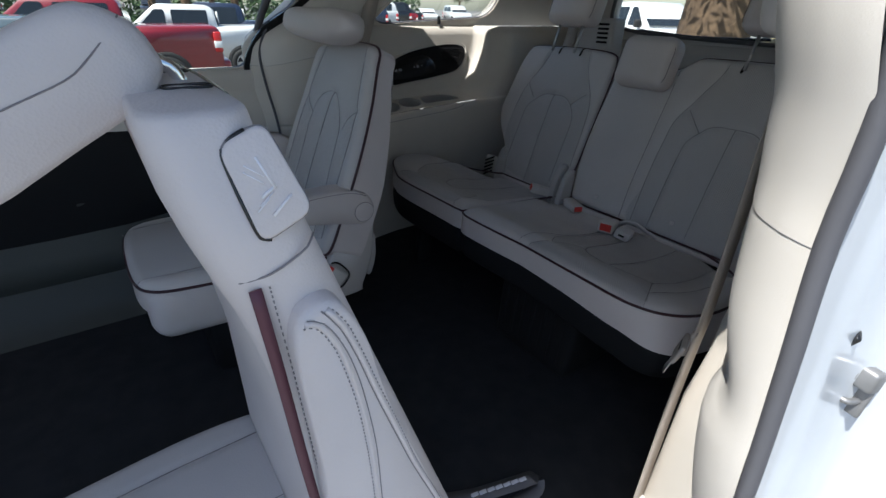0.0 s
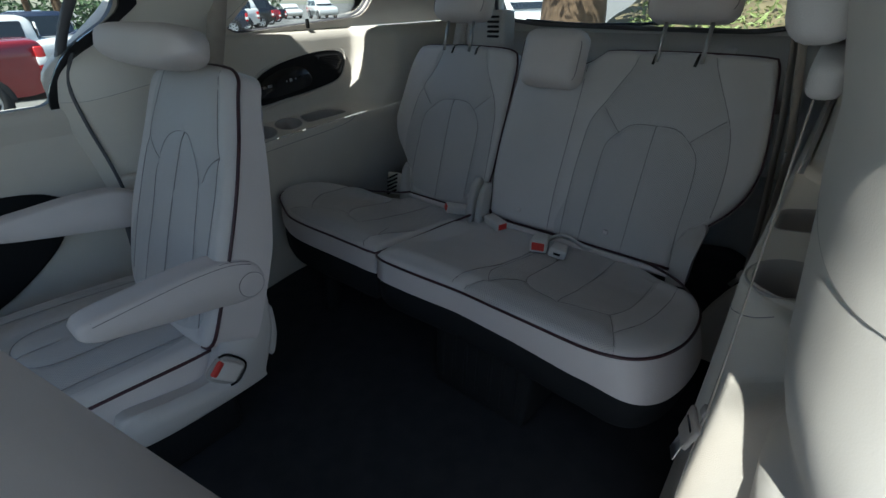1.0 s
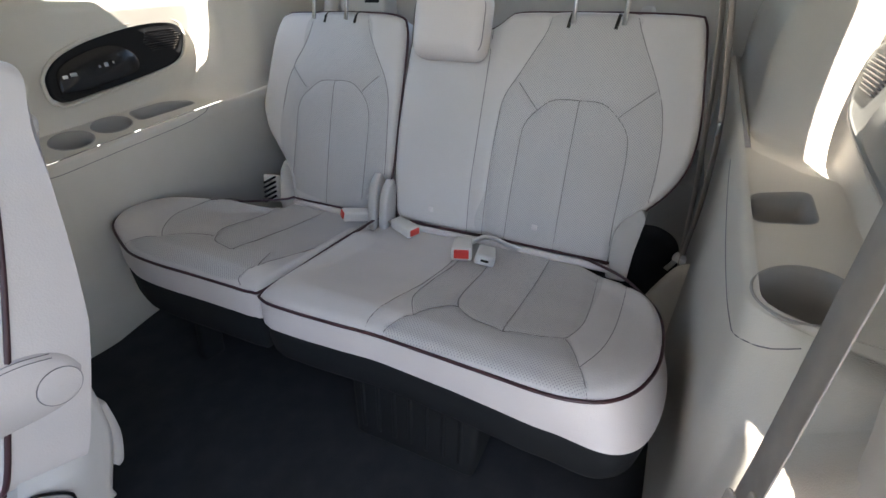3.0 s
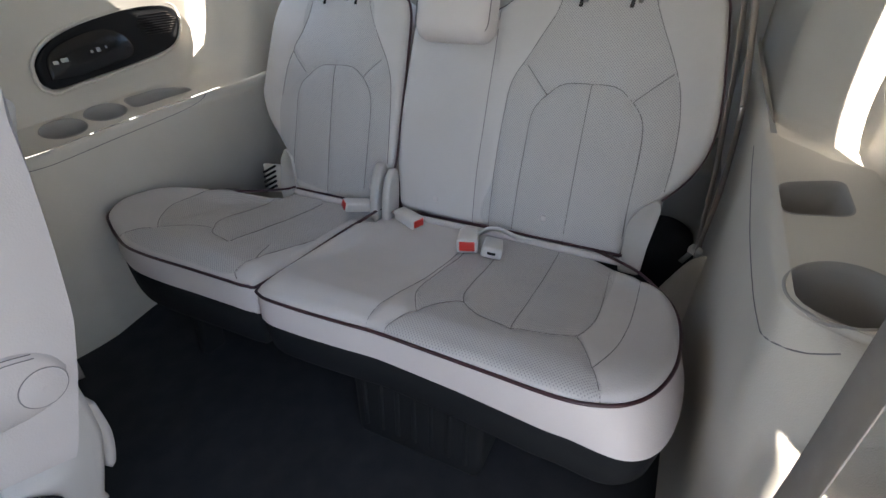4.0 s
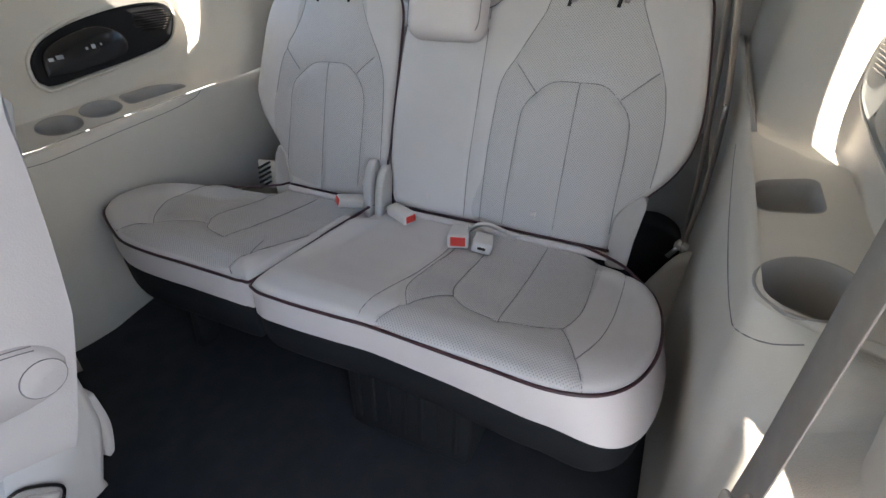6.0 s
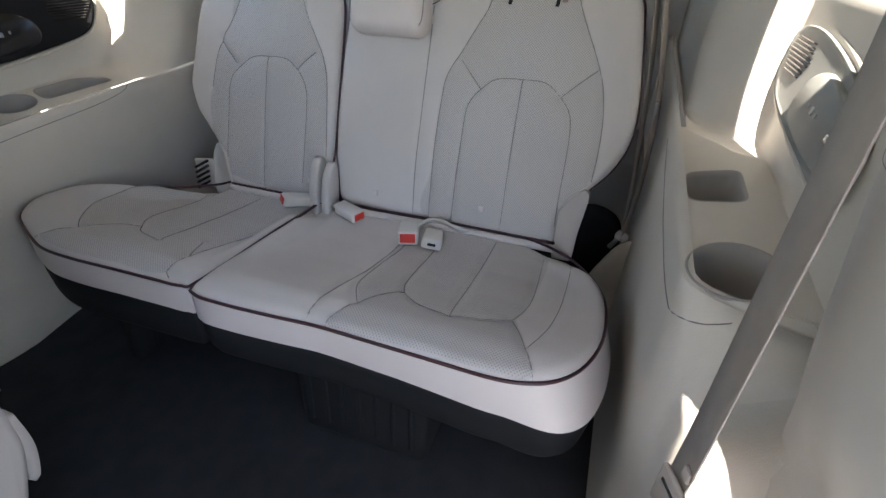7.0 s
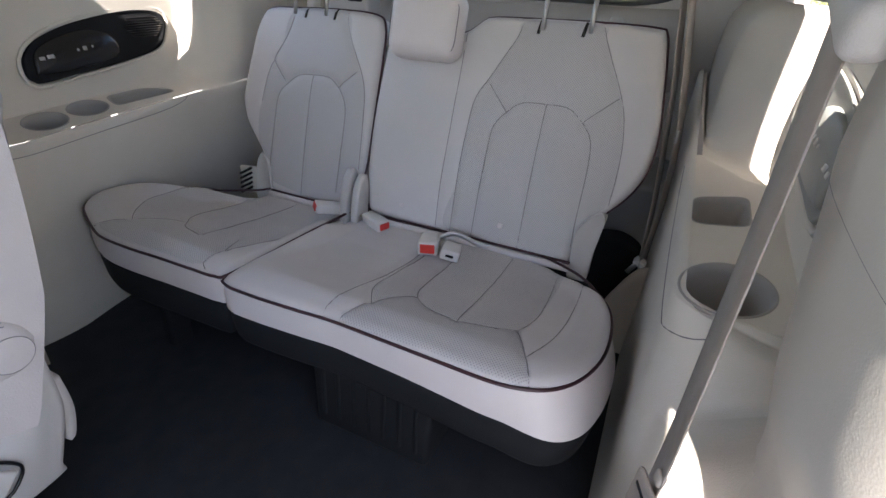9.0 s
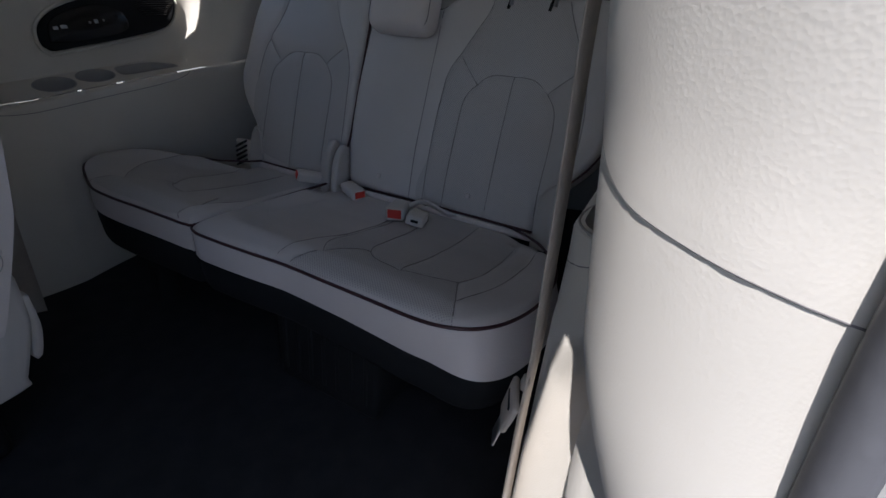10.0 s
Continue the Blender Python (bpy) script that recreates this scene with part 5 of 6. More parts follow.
ap = part("armrest", slab_x(AP, 0.596, 0.628, 0.008), LEATHER_SIDE, near, "armrest folded up beside the backrest")
PIPES = ([(-0.760, 0.714), (-0.751, 0.711), (-0.740, 0.690), (-0.731, 0.655), (-0.724, 0.615), (-0.719, 0.565), (-0.716, 0.514), (-0.715, 0.476), (-0.714, 0.38)],
         [(-0.757, 0.720), (-0.745, 0.713), (-0.7325, 0.689), (-0.7225, 0.654), (-0.7155, 0.612), (-0.710, 0.563), (-0.708, 0.508), (-0.707, 0.469), (-0.706, 0.38)],
         [(-0.746, 0.724), (-0.734, 0.705), (-0.722, 0.672), (-0.709, 0.627), (-0.694, 0.579), (-0.674, 0.517), (-0.653, 0.460), (-0.634, 0.408)],
         [(-0.738, 0.723), (-0.7275, 0.706), (-0.716, 0.672), (-0.7025, 0.627), (-0.687, 0.579), (-0.668, 0.517), (-0.647, 0.460), (-0.628, 0.408)])
for i, line in enumerate(PIPES):
    pts = smooth_line([(0.6280, *p) for p in line], 0.008)
    if i in (0, 3):
        stitches(ap, pts, SEAM, 0.0042, 0.0007)
    else:
        part("seam", tube(pts, 0.0006, 5), SEAM, ap)
for a, b in ((PIPES[0], PIPES[1]), (PIPES[2], PIPES[3])):
    mid = [(0.6268, (p[0] + q[0]) / 2, (p[1] + q[1]) / 2) for p, q in zip(a, b)]
    part("welt", tube(smooth_line(mid, 0.008), 0.0026, 8), LEATHER_SIDE, ap, "raised leather welt between stitch lines")
# the side swells outwards below the flap
for ob in near.children_recursive:
    if ob.type == "MESH":
        for v in ob.data.vertices:
            v.co.x += 0.022 * smoothstep(0.86, 0.77, v.co.z) * smoothstep(0.40, 0.59, v.co.x)
HEAD = [(-0.796, 0.862), (-0.792, 0.873), (-0.796, 0.887), (-0.803, 0.899), (-0.815, 0.908), (-0.831, 0.913), (-0.848, 0.910), (-0.881, 0.894), (-0.925, 0.871), (-0.955, 0.850), (-0.962, 0.830), (-0.955, 0.800), (-0.935, 0.782), (-0.908, 0.790), (-0.888, 0.801), (-0.856, 0.820), (-0.826, 0.837), (-0.804, 0.850)]
part("headrest", slab_x(smooth_xy(HEAD + HEAD[:1], 0.008)[:-1], 0.25, 0.5225, 0.016), LEATHER_SIDE, near, "padded headrest folded forward")
part("seam", tube(smooth_line([(0.5225, -0.935, 0.832), (0.5226, -0.893, 0.850), (0.5226, -0.874, 0.858), (0.5226, -0.851, 0.868), (0.5226, -0.840, 0.876), (0.5222, -0.827, 0.889), (0.519, -0.818, 0.898), (0.510, -0.812, 0.906)], 0.008), 0.0007, 5), SEAM, near)
for x in (0.365, 0.465):
    part("post", tube(smooth_line([(x, -0.776, 0.852), (x, -0.780, 0.864), (x, -0.790, 0.872), (x, -0.815, 0.876)], 0.005), 0.0055, 12), CHROME, near, "chrome headrest post")
for x in (0.310, 0.410, 0.512):
    oval = rounded([(x - 0.009, -0.020), (x + 0.009, -0.020), (x + 0.009, 0.020), (x - 0.009, 0.020)], 0.008, 5)
    part("bezel", tube([(p[0], -0.780 + 0.85 * p[1], 0.8592) for p in oval], 0.0011, 5, True), GLOSS_BLACK, near, "thin dark oval line on the top panel")
part("top_edge", tube(smooth_line([(0.20, -0.754, 0.847), (0.40, -0.755, 0.852), (0.53, -0.755, 0.847), (0.588, -0.762, 0.834)], 0.02), 0.004, 8), GLOSS_BLACK, near, "black edge of the back panel")
NC = [(0.165, 0.0), (0.165, -0.30), (0.19, -0.47), (0.30, -0.50), (0.48, -0.50), (0.59, -0.47), (0.61, -0.30), (0.61, 0.0), (0.50, 0.05), (0.28, 0.05)]
nc = Pad(NC, plane_of((0, -0.74, 0.205), (1, 0, 0), (0, 1, 0.05)), 0.10, 0.03, 0.025, [[(0.24, -0.45), (0.23, 0.0)], [(0.53, -0.45), (0.54, 0.0)], [(0.385, -0.48), (0.385, 0.0)]], puff=wrinkle(0.002, 8, 9))
nc.build("cushion", (LEATHER, LEATHER_SIDE), near)
part("seat_base", rbox((0.40, 0.40, 0.156), 0.02, 2, pose(0.3875, -0.92, 0.0722)), BLACK_PLASTIC, near, "dark folded seat base")
part("base", rbox((0.34, 0.36, 0.20), 0.02, 2, pose(-0.41, -0.56, 0.1)), BLACK_PLASTIC, cap, "dark seat base")
near.location.y += 0.009
near.location.z += 0.006

# printed pull strap behind the tipped seat
stp = tagged(empty("pull_strap", (0.48, -0.32, 0)), "grey webbing pull strap with white print on the carpet", "strap")
sp = smooth_line([(0.40, -0.50, 0.012), (0.452, -0.40, 0.016), (0.482, -0.31, 0.018), (0.497, -0.252, 0.014), (0.510, -0.262, 0.005), (0.515, -0.30, 0.004), (0.505, -0.36, 0.003)], 0.01)
part("webbing", ribbon(sp, (0.94, -0.28, 0.25), 0.040, 0.001), mat("grey_strap", (0.16, 0.16, 0.17), 0.7, bump=0.4, bscale=1500), stp)
for i in range(7):
    t0 = Vector((0.456, -0.392, 0.0195)).lerp(Vector((0.488, -0.285, 0.0215)), i / 6)
    part("print", rbox((0.016, 0.009, 0.0006), 0.0002, 1, Matrix.Translation(t0) @ pose(0, 0, 0, 0, -12, 73)), ICON, stp, "white printed bar")


# ---- seat belts ----
def belt(name, label, pts, across, width=0.047, mat_=WEB):
    b = tagged(empty(name, pts[-1]), label, "seat belt", "seat belts")
    part("webbing", ribbon(smooth_line(pts, 0.02), across, width, 0.0009), mat_, b)
    return b


b = belt("seat_belt", "taupe second-row belt hanging from the pillar", [(0.672, -0.125, 0.875), (0.672, -0.130, 0.80), (0.673, -0.130, 0.66), (0.673, -0.132, 0.50), (0.670, -0.136, 0.40), (0.668, -0.140, 0.25), (0.666, -0.142, 0.02)], (-0.05, 1.0, 0))
mtg = plane_of((0.661, -0.158, 0.438), (-0.36, 0.93, 0), (0.22, 0.25, 0.94))
part("tongue", rbox((0.046, 0.040, 0.008), 0.0035, 2, mtg, taper=lambda c: (c.x * (1.08 if c.y > 0 else 0.8), c.y, c.z)), WEB, b, "taupe plastic belt tongue")
part("tongue_slot", rbox((0.032, 0.006, 0.010), 0.002, 1, mtg @ pose(0, 0.008, 0)), GLOSS_BLACK, b)
part("tongue_blade", rbox((0.022, 0.030, 0.003), 0.001, 1, mtg @ pose(0, -0.032, 0)), METAL, b, "steel tongue blade")
part("belt_stop", rbox((0.014, 0.014, 0.008), 0.003, 2, mtg @ pose(0, 0.034, 0.003)), WEB, b)
part("anchor", rbox((0.012, 0.05, 0.05), 0.005, 3, pose(0.668, -0.147, 0.026)), BUCKLE, b, "pale belt anchor cover")
dr = part("belt_guide", rbox((0.028, 0.085, 0.035), 0.011, 4, pose(0.678, -0.13, 0.885, 20, 0, 0)), GREY_PLASTIC, b, "grey moulded belt guide")
part("guide_cover", rbox((0.055, 0.095, 0.17), 0.024, 5, pose(0.655, -0.145, 0.985, 0, -8, 0), taper=lambda c: (c.x, c.y * (1 - 0.9 * max(0, -c.z)), c.z)), GREY_PLASTIC, b, "rounded grey height-adjuster cover")
part("guide_slot", rbox((0.006, 0.022, 0.095), 0.003, 2, pose(0.650, -0.097, 0.945, 0, -8, 0)), GLOSS_BLACK, b)
belt("seat_belt", "taupe second-row belt on the far pillar", [(-0.60, 0.03, 1.30), (-0.635, 0.03, 1.1), (-0.672, 0.0, 0.92), (-0.676, -0.10, 0.6), (-0.67, -0.14, 0.30), (-0.68, -0.16, 0.02)], (0.35, 0.9, 0))
b3 = belt("seat_belt", "thin grey third-row belt hanging by the trim", [(0.560, 0.66, 1.20), (0.580, 0.645, 0.92), (0.598, 0.632, 0.80), (0.615, 0.626, 0.70), (0.629, 0.623, 0.60), (0.634, 0.62, 0.50), (0.634, 0.617, 0.40), (0.627, 0.612, 0.29), (0.634, 0.612, 0.18), (0.640, 0.612, 0.06)], (0.35, 0.94, 0.0), 0.036)
part("webbing", ribbon(smooth_line([(0.548, 0.66, 1.20), (0.566, 0.645, 0.92), (0.581, 0.635, 0.80), (0.596, 0.63, 0.69), (0.606, 0.628, 0.58), (0.615, 0.624, 0.48), (0.620, 0.62, 0.38), (0.623, 0.616, 0.30)], 0.02), (0.35, 0.94, 0), 0.030, 0.0009), WEB, b3)
part("belt_clip", rbox((0.030, 0.02, 0.020), 0.005, 2, pose(0.622, 0.606, 0.285, 20, 25)), BUCKLE, b3, "small grey belt clip")
part("tongue_blade", rbox((0.012, 0.004, 0.034), 0.001, 1, pose(0.606, 0.600, 0.266, 0, 30)), METAL, b3, "steel tongue blade")
part("stop_button", rbox((0.008, 0.012, 0.028), 0.003, 2, pose(0.625, 0.606, 0.604)), METAL, b3)
belt("seat_belt", "grey third-row belt by the narrow seat headrest", [(-0.43, 0.84, 1.34), (-0.44, 0.82, 1.0), (-0.43, 0.76, 0.85), (-0.42, 0.70, 0.70), (-0.42, 0.66, 0.5)], (1, 0.1, 0))

# belt retractor with louvres behind the narrow seat
rt = tagged(empty("belt_retractor", (-0.40, 0.86, 0.8)), "grey louvred belt retractor housing behind the seat", "retractor")
part("housing", rbox((0.17, 0.08, 0.25), 0.015, 3, pose(-0.40, 0.90, 0.78)), GREY_PLASTIC, rt)
part("bracket", rbox((0.05, 0.25, 0.03), 0.01, 2, pose(-0.40, 1.02, 0.70)), GREY_PLASTIC, rt)
for i in range(5):
    part("louvre", rbox((0.05, 0.008, 0.007), 0.002, 1, pose(-0.36, 0.858, 0.82 + 0.016 * i, 20)), BLACK_PLASTIC, rt)

# louvred vent in the trim by the narrow seat
vt = tagged(empty("trim_vent", (-0.525, 0.464, 0.28)), "dark diagonal vent slots in the trim", "vent")
for i in range(5):
    part("slot", rbox((0.052, 0.006, 0.007), 0.002, 1, pose(-0.528 + 0.003 * i, 0.452, 0.305 + 0.016 * i, 0, -28, 12)), GLOSS_BLACK, vt)
part("vent_plate", rbox((0.06, 0.012, 0.09), 0.005, 2, pose(-0.515, 0.466, 0.335, 0, 0, 12)), TRIM, vt)
# lining of the well and pale trim corner beside the wide bench
well = tagged(part("well_wall", loft([[(0.40, y, z), (0.60, y - 0.01, z), (0.70, y - 0.05, z)] for y, z in ((0.80, 0.0), (0.81, 0.25), (0.83, 0.385), (0.838, 0.396), (0.86, 0.400), (1.10, 0.405))]), WELL), "grey lining of the storage well", "lining", kind="structure")
tops = smooth_line([(0.40, 0.752, 0.250), (0.50, 0.752, 0.262), (0.560, 0.750, 0.268), (0.608, 0.745, 0.249), (0.630, 0.740, 0.215), (0.640, 0.735, 0.150)], 0.01)
part("well_carpet", loft([[(p[0], p[1] - 0.02 * (1 - v), p[2] * v) for p in tops] for v in (0, 0.5, 0.9, 1.0)] + [[(p[0], p[1] + 0.05, p[2] - 0.004) for p in tops]]), CARPET, well, "black carpeted floor of the well")
top = smooth_line([(0.545, 0.575, 0.10), (0.556, 0.575, 0.150), (0.570, 0.575, 0.190), (0.583, 0.575, 0.217), (0.600, 0.575, 0.251), (0.618, 0.575, 0.277), (0.640, 0.575, 0.290), (0.665, 0.575, 0.295)], 0.01)
corner = [[(p[0] + 0.02 * (1 - v), p[1] + 0.01 * (1 - v), p[2] * v) for p in top] for v in (0, 0.3, 0.6, 0.85, 1.0)]
rim = [(p[0] + 0.004, p[1] + 0.014, p[2] - 0.003) for p in corner[-1]]
tagged(part("trim_corner", loft(corner + [rim]), TRIM), "cream trim corner beside the bench end", "trim", kind="structure")
hk = tagged(part("coat_hook", rbox((0.03, 0.03, 0.035), 0.008, 2, pose(0.44, 0.735, 0.80, 20)), GREY_PLASTIC), "small grey latch behind the backrest", "latch")


# ---- outside ----
GZ = -0.45


def lot_z(x, y=0.0):
    """The lot dips gently between the van and the next row."""
    return GZ - 0.62 * math.exp(-((x + 16.5) / 8) ** 2)


LOT_X = [-900, -200, -60] + [-40 + 2 * i for i in range(24)] + [20, 60, 900]
ground = tagged(part("ground", loft([[(x, y, lot_z(x)) for x in LOT_X] for y in (-900, -60, -10, 10, 60, 900)]), ASPHALT), "pale asphalt of a car lot", "ground", kind="structure")
TYRE = mat("tyre_rubber", (0.02, 0.02, 0.02), 0.8)
RIM = mat("alloy_rim", (0.55, 0.55, 0.56), 0.35, 0.9)
DARKGLASS = mat("car_glass", (0.02, 0.025, 0.03), 0.06)
LAMP_RED = mat("tail_lamp", (0.45, 0.02, 0.02), 0.2)
PAPER = mat("window_sticker", (0.8, 0.8, 0.78), 0.8)


def slab_y(poly, half, r, m, taper=0.0, ztop=2.0, zbelt=0.0):
    """A (length, height) outline given width, its upper part leaning in."""
    s = rounded(poly, r, 3)
    rings = []
    for w, k in ((-1, 0.985), (-0.97, 1.0), (0.97, 1.0), (1, 0.985)):
        ring = []
        for l, z in s:
            lean = taper * max(0, z - zbelt)
            cx, cz_ = 0, 0.6
            ring.append(m @ Vector((l * (0.998 if abs(w) == 1 else 1), w * (half - lean), cz_ + (z - cz_) * k)))
        rings.append(ring)
    return loft(rings, True, True)


def wheel(owner, m, x, side, r=0.40):
    c = m @ Vector((x, side, r))
    ax = (m.to_3x3() @ Vector((0, 1, 0))).normalized() * (1 if side > 0 else -1)
    fw = (m.to_3x3() @ Vector((1, 0, 0))).normalized()
    upv = Vector((0, 0, 1))

    def ring(rad, off):
        return [c + ax * off + fw * rad * math.cos(t) + upv * rad * math.sin(t) for t in [2 * math.pi * i / 24 for i in range(24)]]
    ty = part("tyre", loft([ring(q * r, o) for q, o in ((0.62, -0.2), (0.95, -0.2), (1.0, -0.16), (1.0, -0.03), (0.95, 0.02), (0.68, 0.03), (0.64, 0.0))], True), TYRE, owner)
    bm = loft([ring(q * r, o) for q, o in ((0.66, 0.0), (0.64, 0.015), (0.58, 0.0), (0.56, -0.06), (0.05, -0.06))], True)
    for i in range(6):
        t = 2 * math.pi * i / 6
        d = fw * math.cos(t) + upv * math.sin(t)
        e = d.cross(ax)
        p0, p1 = c + d * 0.05 * r, c + d * 0.60 * r
        bm = join(bm, loft([[p0 + e * 0.06 + ax * 0.01, p0 - e * 0.06 + ax * 0.01], [p1 + e * 0.035 + ax * 0.01, p1 - e * 0.035 + ax * 0.01]]))
    part("rim", bm, RIM, ty)


def vehicle(kind, paint, m, label, sticker=False):
    """A parked car; x runs forward, y to its left."""
    v = empty(kind, m.translation)
    tagged(v, label, "truck" if kind == "pickup_truck" else "car", "parked vehicles")
    P = lambda n, bm, mt_, lb="": part(n, bm, mt_, v, lb)
    if kind == "pickup_truck":
        body = [(-2.9, 0.55), (-2.9, 1.38), (-2.75, 1.42), (-1.15, 1.40), (-0.95, 1.30), (0.9, 1.28), (2.55, 1.22), (2.9, 1.05), (2.95, 0.60), (2.6, 0.42), (-2.5, 0.45)]
        cabin = [(-1.15, 1.20), (-1.10, 1.85), (-0.9, 1.95), (0.35, 1.96), (1.15, 1.30), (1.10, 1.15)]
        half, wx, wr, wb, cabx = 0.98, 1.75, 0.41, -1.75, (-1.02, 0.05, 0.95)
    elif kind == "suv":
        body = [(-2.3, 0.50), (-2.33, 1.15), (-2.25, 1.25), (1.0, 1.18), (2.1, 1.08), (2.35, 0.85), (2.35, 0.50), (2.0, 0.32), (-2.0, 0.34)]
        cabin = [(-2.28, 1.10), (-2.1, 1.68), (-1.8, 1.80), (0.1, 1.80), (1.10, 1.20), (1.10, 1.05)]
        half, wx, wr, wb, cabx = 0.94, 1.42, 0.37, -1.42, (-2.0, -0.9, 0.9)
    else:
        body = [(-2.25, 0.50), (-2.3, 0.95), (-2.1, 1.05), (1.0, 0.98), (2.1, 0.85), (2.3, 0.65), (2.25, 0.40), (1.9, 0.26), (-1.9, 0.28)]
        cabin = [(-1.75, 0.95), (-1.0, 1.42), (-0.2, 1.47), (0.5, 1.40), (1.25, 0.98), (1.2, 0.9)]
        half, wx, wr, wb, cabx = 0.90, 1.38, 0.33, -1.38, (-1.35, -0.2, 0.95)
    P("body", slab_y(body, half, 0.10, m, 0.03, zbelt=0.8), paint)
    cb = P("cabin", slab_y(cabin, half - 0.05, 0.10, m, 0.22, zbelt=1.2), paint)
    zt, zb = cabin[2][1] - 0.13, max(cabin[0][1] + 0.12, cabin[-1][1] + 0.12)
    for s in (-1, 1):
        for a, b in zip(cabx, cabx[1:]):
            q = rounded([(a + 0.06 + 0.05, zb), (a + 0.11, zt), (min(b - 0.05, b - 0.05 if b < 0.8 else b - 0.55), zt), (b - 0.05, zb)], 0.05, 3)
            pts = [m @ Vector((l, s * (half - 0.05 - 0.22 * max(0, z - 1.2) + 0.004), z)) for l, z in q]
            bm = bmesh.new()
            bm.faces.new([bm.verts.new(p) for p in pts])
            part("window", bm, DARKGLASS, cb, "dark side window", False)
    for ends, lean in ((-1, cabin[1]), (1, cabin[3])):
        foot = cabin[0] if ends < 0 else cabin[4]
        hw = half - 0.12
        a = Vector((foot[0] + ends * 0.012, 0, foot[1] + (0.22 if ends < 0 else 0.03)))
        bnd = Vector((lean[0] + ends * 0.03, 0, lean[1] - 0.10))
        bm = bmesh.new()
        bm.faces.new([bm.verts.new(m @ Vector(p)) for p in ((a.x, -hw, a.z), (a.x, hw, a.z), (bnd.x, hw - 0.13, bnd.z), (bnd.x, -hw + 0.13, bnd.z))])
        part("window", bm, DARKGLASS, cb, "dark end window", False)
    if sticker:
        P("sticker", rbox((0.02, 0.5, 0.32), 0.004, 1, m @ pose(cabin[0][0] - 0.06, 0.1, zt - 0.2)), PAPER, "white paper in the window")
    for s in (-1, 1):
        arch = [[m @ Vector((x0 + (wr + q) * math.cos(t), s * (half + o), wr + (wr + q) * math.sin(t))) for t in [math.pi * i / 12 for i in range(13)]] for q, o in ((0.02, 0.004), (0.09, 0.006), (0.10, -0.02)) for x0 in (0,)]
        for x0 in (wx, wb):
            bm = loft([[p + m.to_3x3() @ Vector((x0, 0, 0)) for p in ring] for ring in arch])
            part("wheel_arch", bm, TYRE, v)
            disc = [m @ Vector((x0 + (wr + 0.03) * math.cos(t), s * (half + 0.003), wr + (wr + 0.03) * math.sin(t))) for t in [2 * math.pi * i / 20 for i in range(20)]]
            bm = bmesh.new()
            bm.faces.new([bm.verts.new(p) for p in disc])
            part("wheel_well", bm, TYRE, v, "", False)
            wheel(v, m, x0, s * (half + 0.012), wr)
        tl = P("tail_lamp", rbox((0.16, 0.16, 0.42), 0.03, 2, m @ pose(body[0][0] + 0.06, s * (half - 0.065), body[1][1] - 0.28)), LAMP_RED, "red tail lamp")
        part("reverse_lamp", rbox((0.165, 0.165, 0.16), 0.02, 2, m @ pose(body[0][0] + 0.06, s * (half - 0.065), body[1][1] - 0.33)), PAPER, tl, "white reversing lamp")
        if kind == "pickup_truck":
            P("mirror", rbox((0.12, 0.20, 0.22), 0.04, 2, m @ pose(0.85, s * (half + 0.08), 1.38)), TYRE, "black door mirror")
            for xd in (-0.98, 0.02, 1.02):
                P("door_gap", rbox((0.012, 0.006, 0.72), 0.002, 1, m @ pose(xd, s * (half - 0.003), 0.90)), TYRE, "dark door gap")
            P("side_sill", rbox((3.0, 0.05, 0.10), 0.02, 2, m @ pose(0.0, s * (half - 0.02), 0.46)), TYRE, "black side sill")
    P("bumper", rbox((0.20, half * 1.9, 0.22), 0.05, 2, m @ pose(body[0][0] - 0.04, 0, 0.60)), (CHROME if paint is TEAL_P else paint) if kind == "pickup_truck" else TYRE, "rear bumper")
    return v


def paint_mat(name, c):
    return mat(name, c, 0.3, 0.0, 0.03, coat=0.7)


RED_P, WHITE_P, TEAL_P, NAVY_P, BLACK_P, SILVER_P, BLUE_P = (paint_mat(n, c) for n, c in (
    ("red_car_paint", (0.22, 0.012, 0.02)), ("white_car_paint", (0.72, 0.72, 0.70)), ("slate_car_paint", (0.09, 0.12, 0.14)), ("navy_car_paint", (0.02, 0.03, 0.06)),
    ("black_car_paint", (0.012, 0.012, 0.014)), ("silver_car_paint", (0.45, 0.46, 0.47)), ("blue_car_paint", (0.01, 0.05, 0.22))))


def parked(kind, paint, x, y, heading, label, sticker=False):
    return vehicle(kind, paint, pose(x, y, lot_z(x), 0, 0, heading), label, sticker)


parked("pickup_truck", TEAL_P, -8.97, -3.08, -98, "slate grey pickup parked in the lot")
parked("pickup_truck", RED_P, -12.6, -1.0, -98, "dark red pickup parked in the lot")
parked("pickup_truck", WHITE_P, -15.98, 1.5, -98, "white pickup parked beside the red one", True)
parked("pickup_truck", NAVY_P, -19.2, 3.1, -98, "navy pickup parked behind the white one", True)
parked("pickup_truck", RED_P, -12.4, -6.9, -98, "bright red pickup with paper in its window", True)
parked("pickup_truck", BLUE_P, -8.6, -9.4, -98, "blue pickup parked at the row's end")
parked("suv", BLACK_P, -33.0, 17.5, -110, "black off-road car parked far off", True)
parked("suv", WHITE_P, -31.0, 15.2, -110, "white car parked beside the black one")
parked("suv", NAVY_P, -28.5, 13.0, -110, "dark blue car parked in the row")
parked("sedan", RED_P, -37.5, 21.0, -110, "red sedan parked far off")
parked("sedan", BLACK_P, -42.0, 24.5, -110, "dark sedan parked far off")
parked("suv", WHITE_P, -44.0, 33.0, -20, "white car crossing row far off")
parked("sedan", WHITE_P, -50.0, 33.0, -20, "white sedan far off")
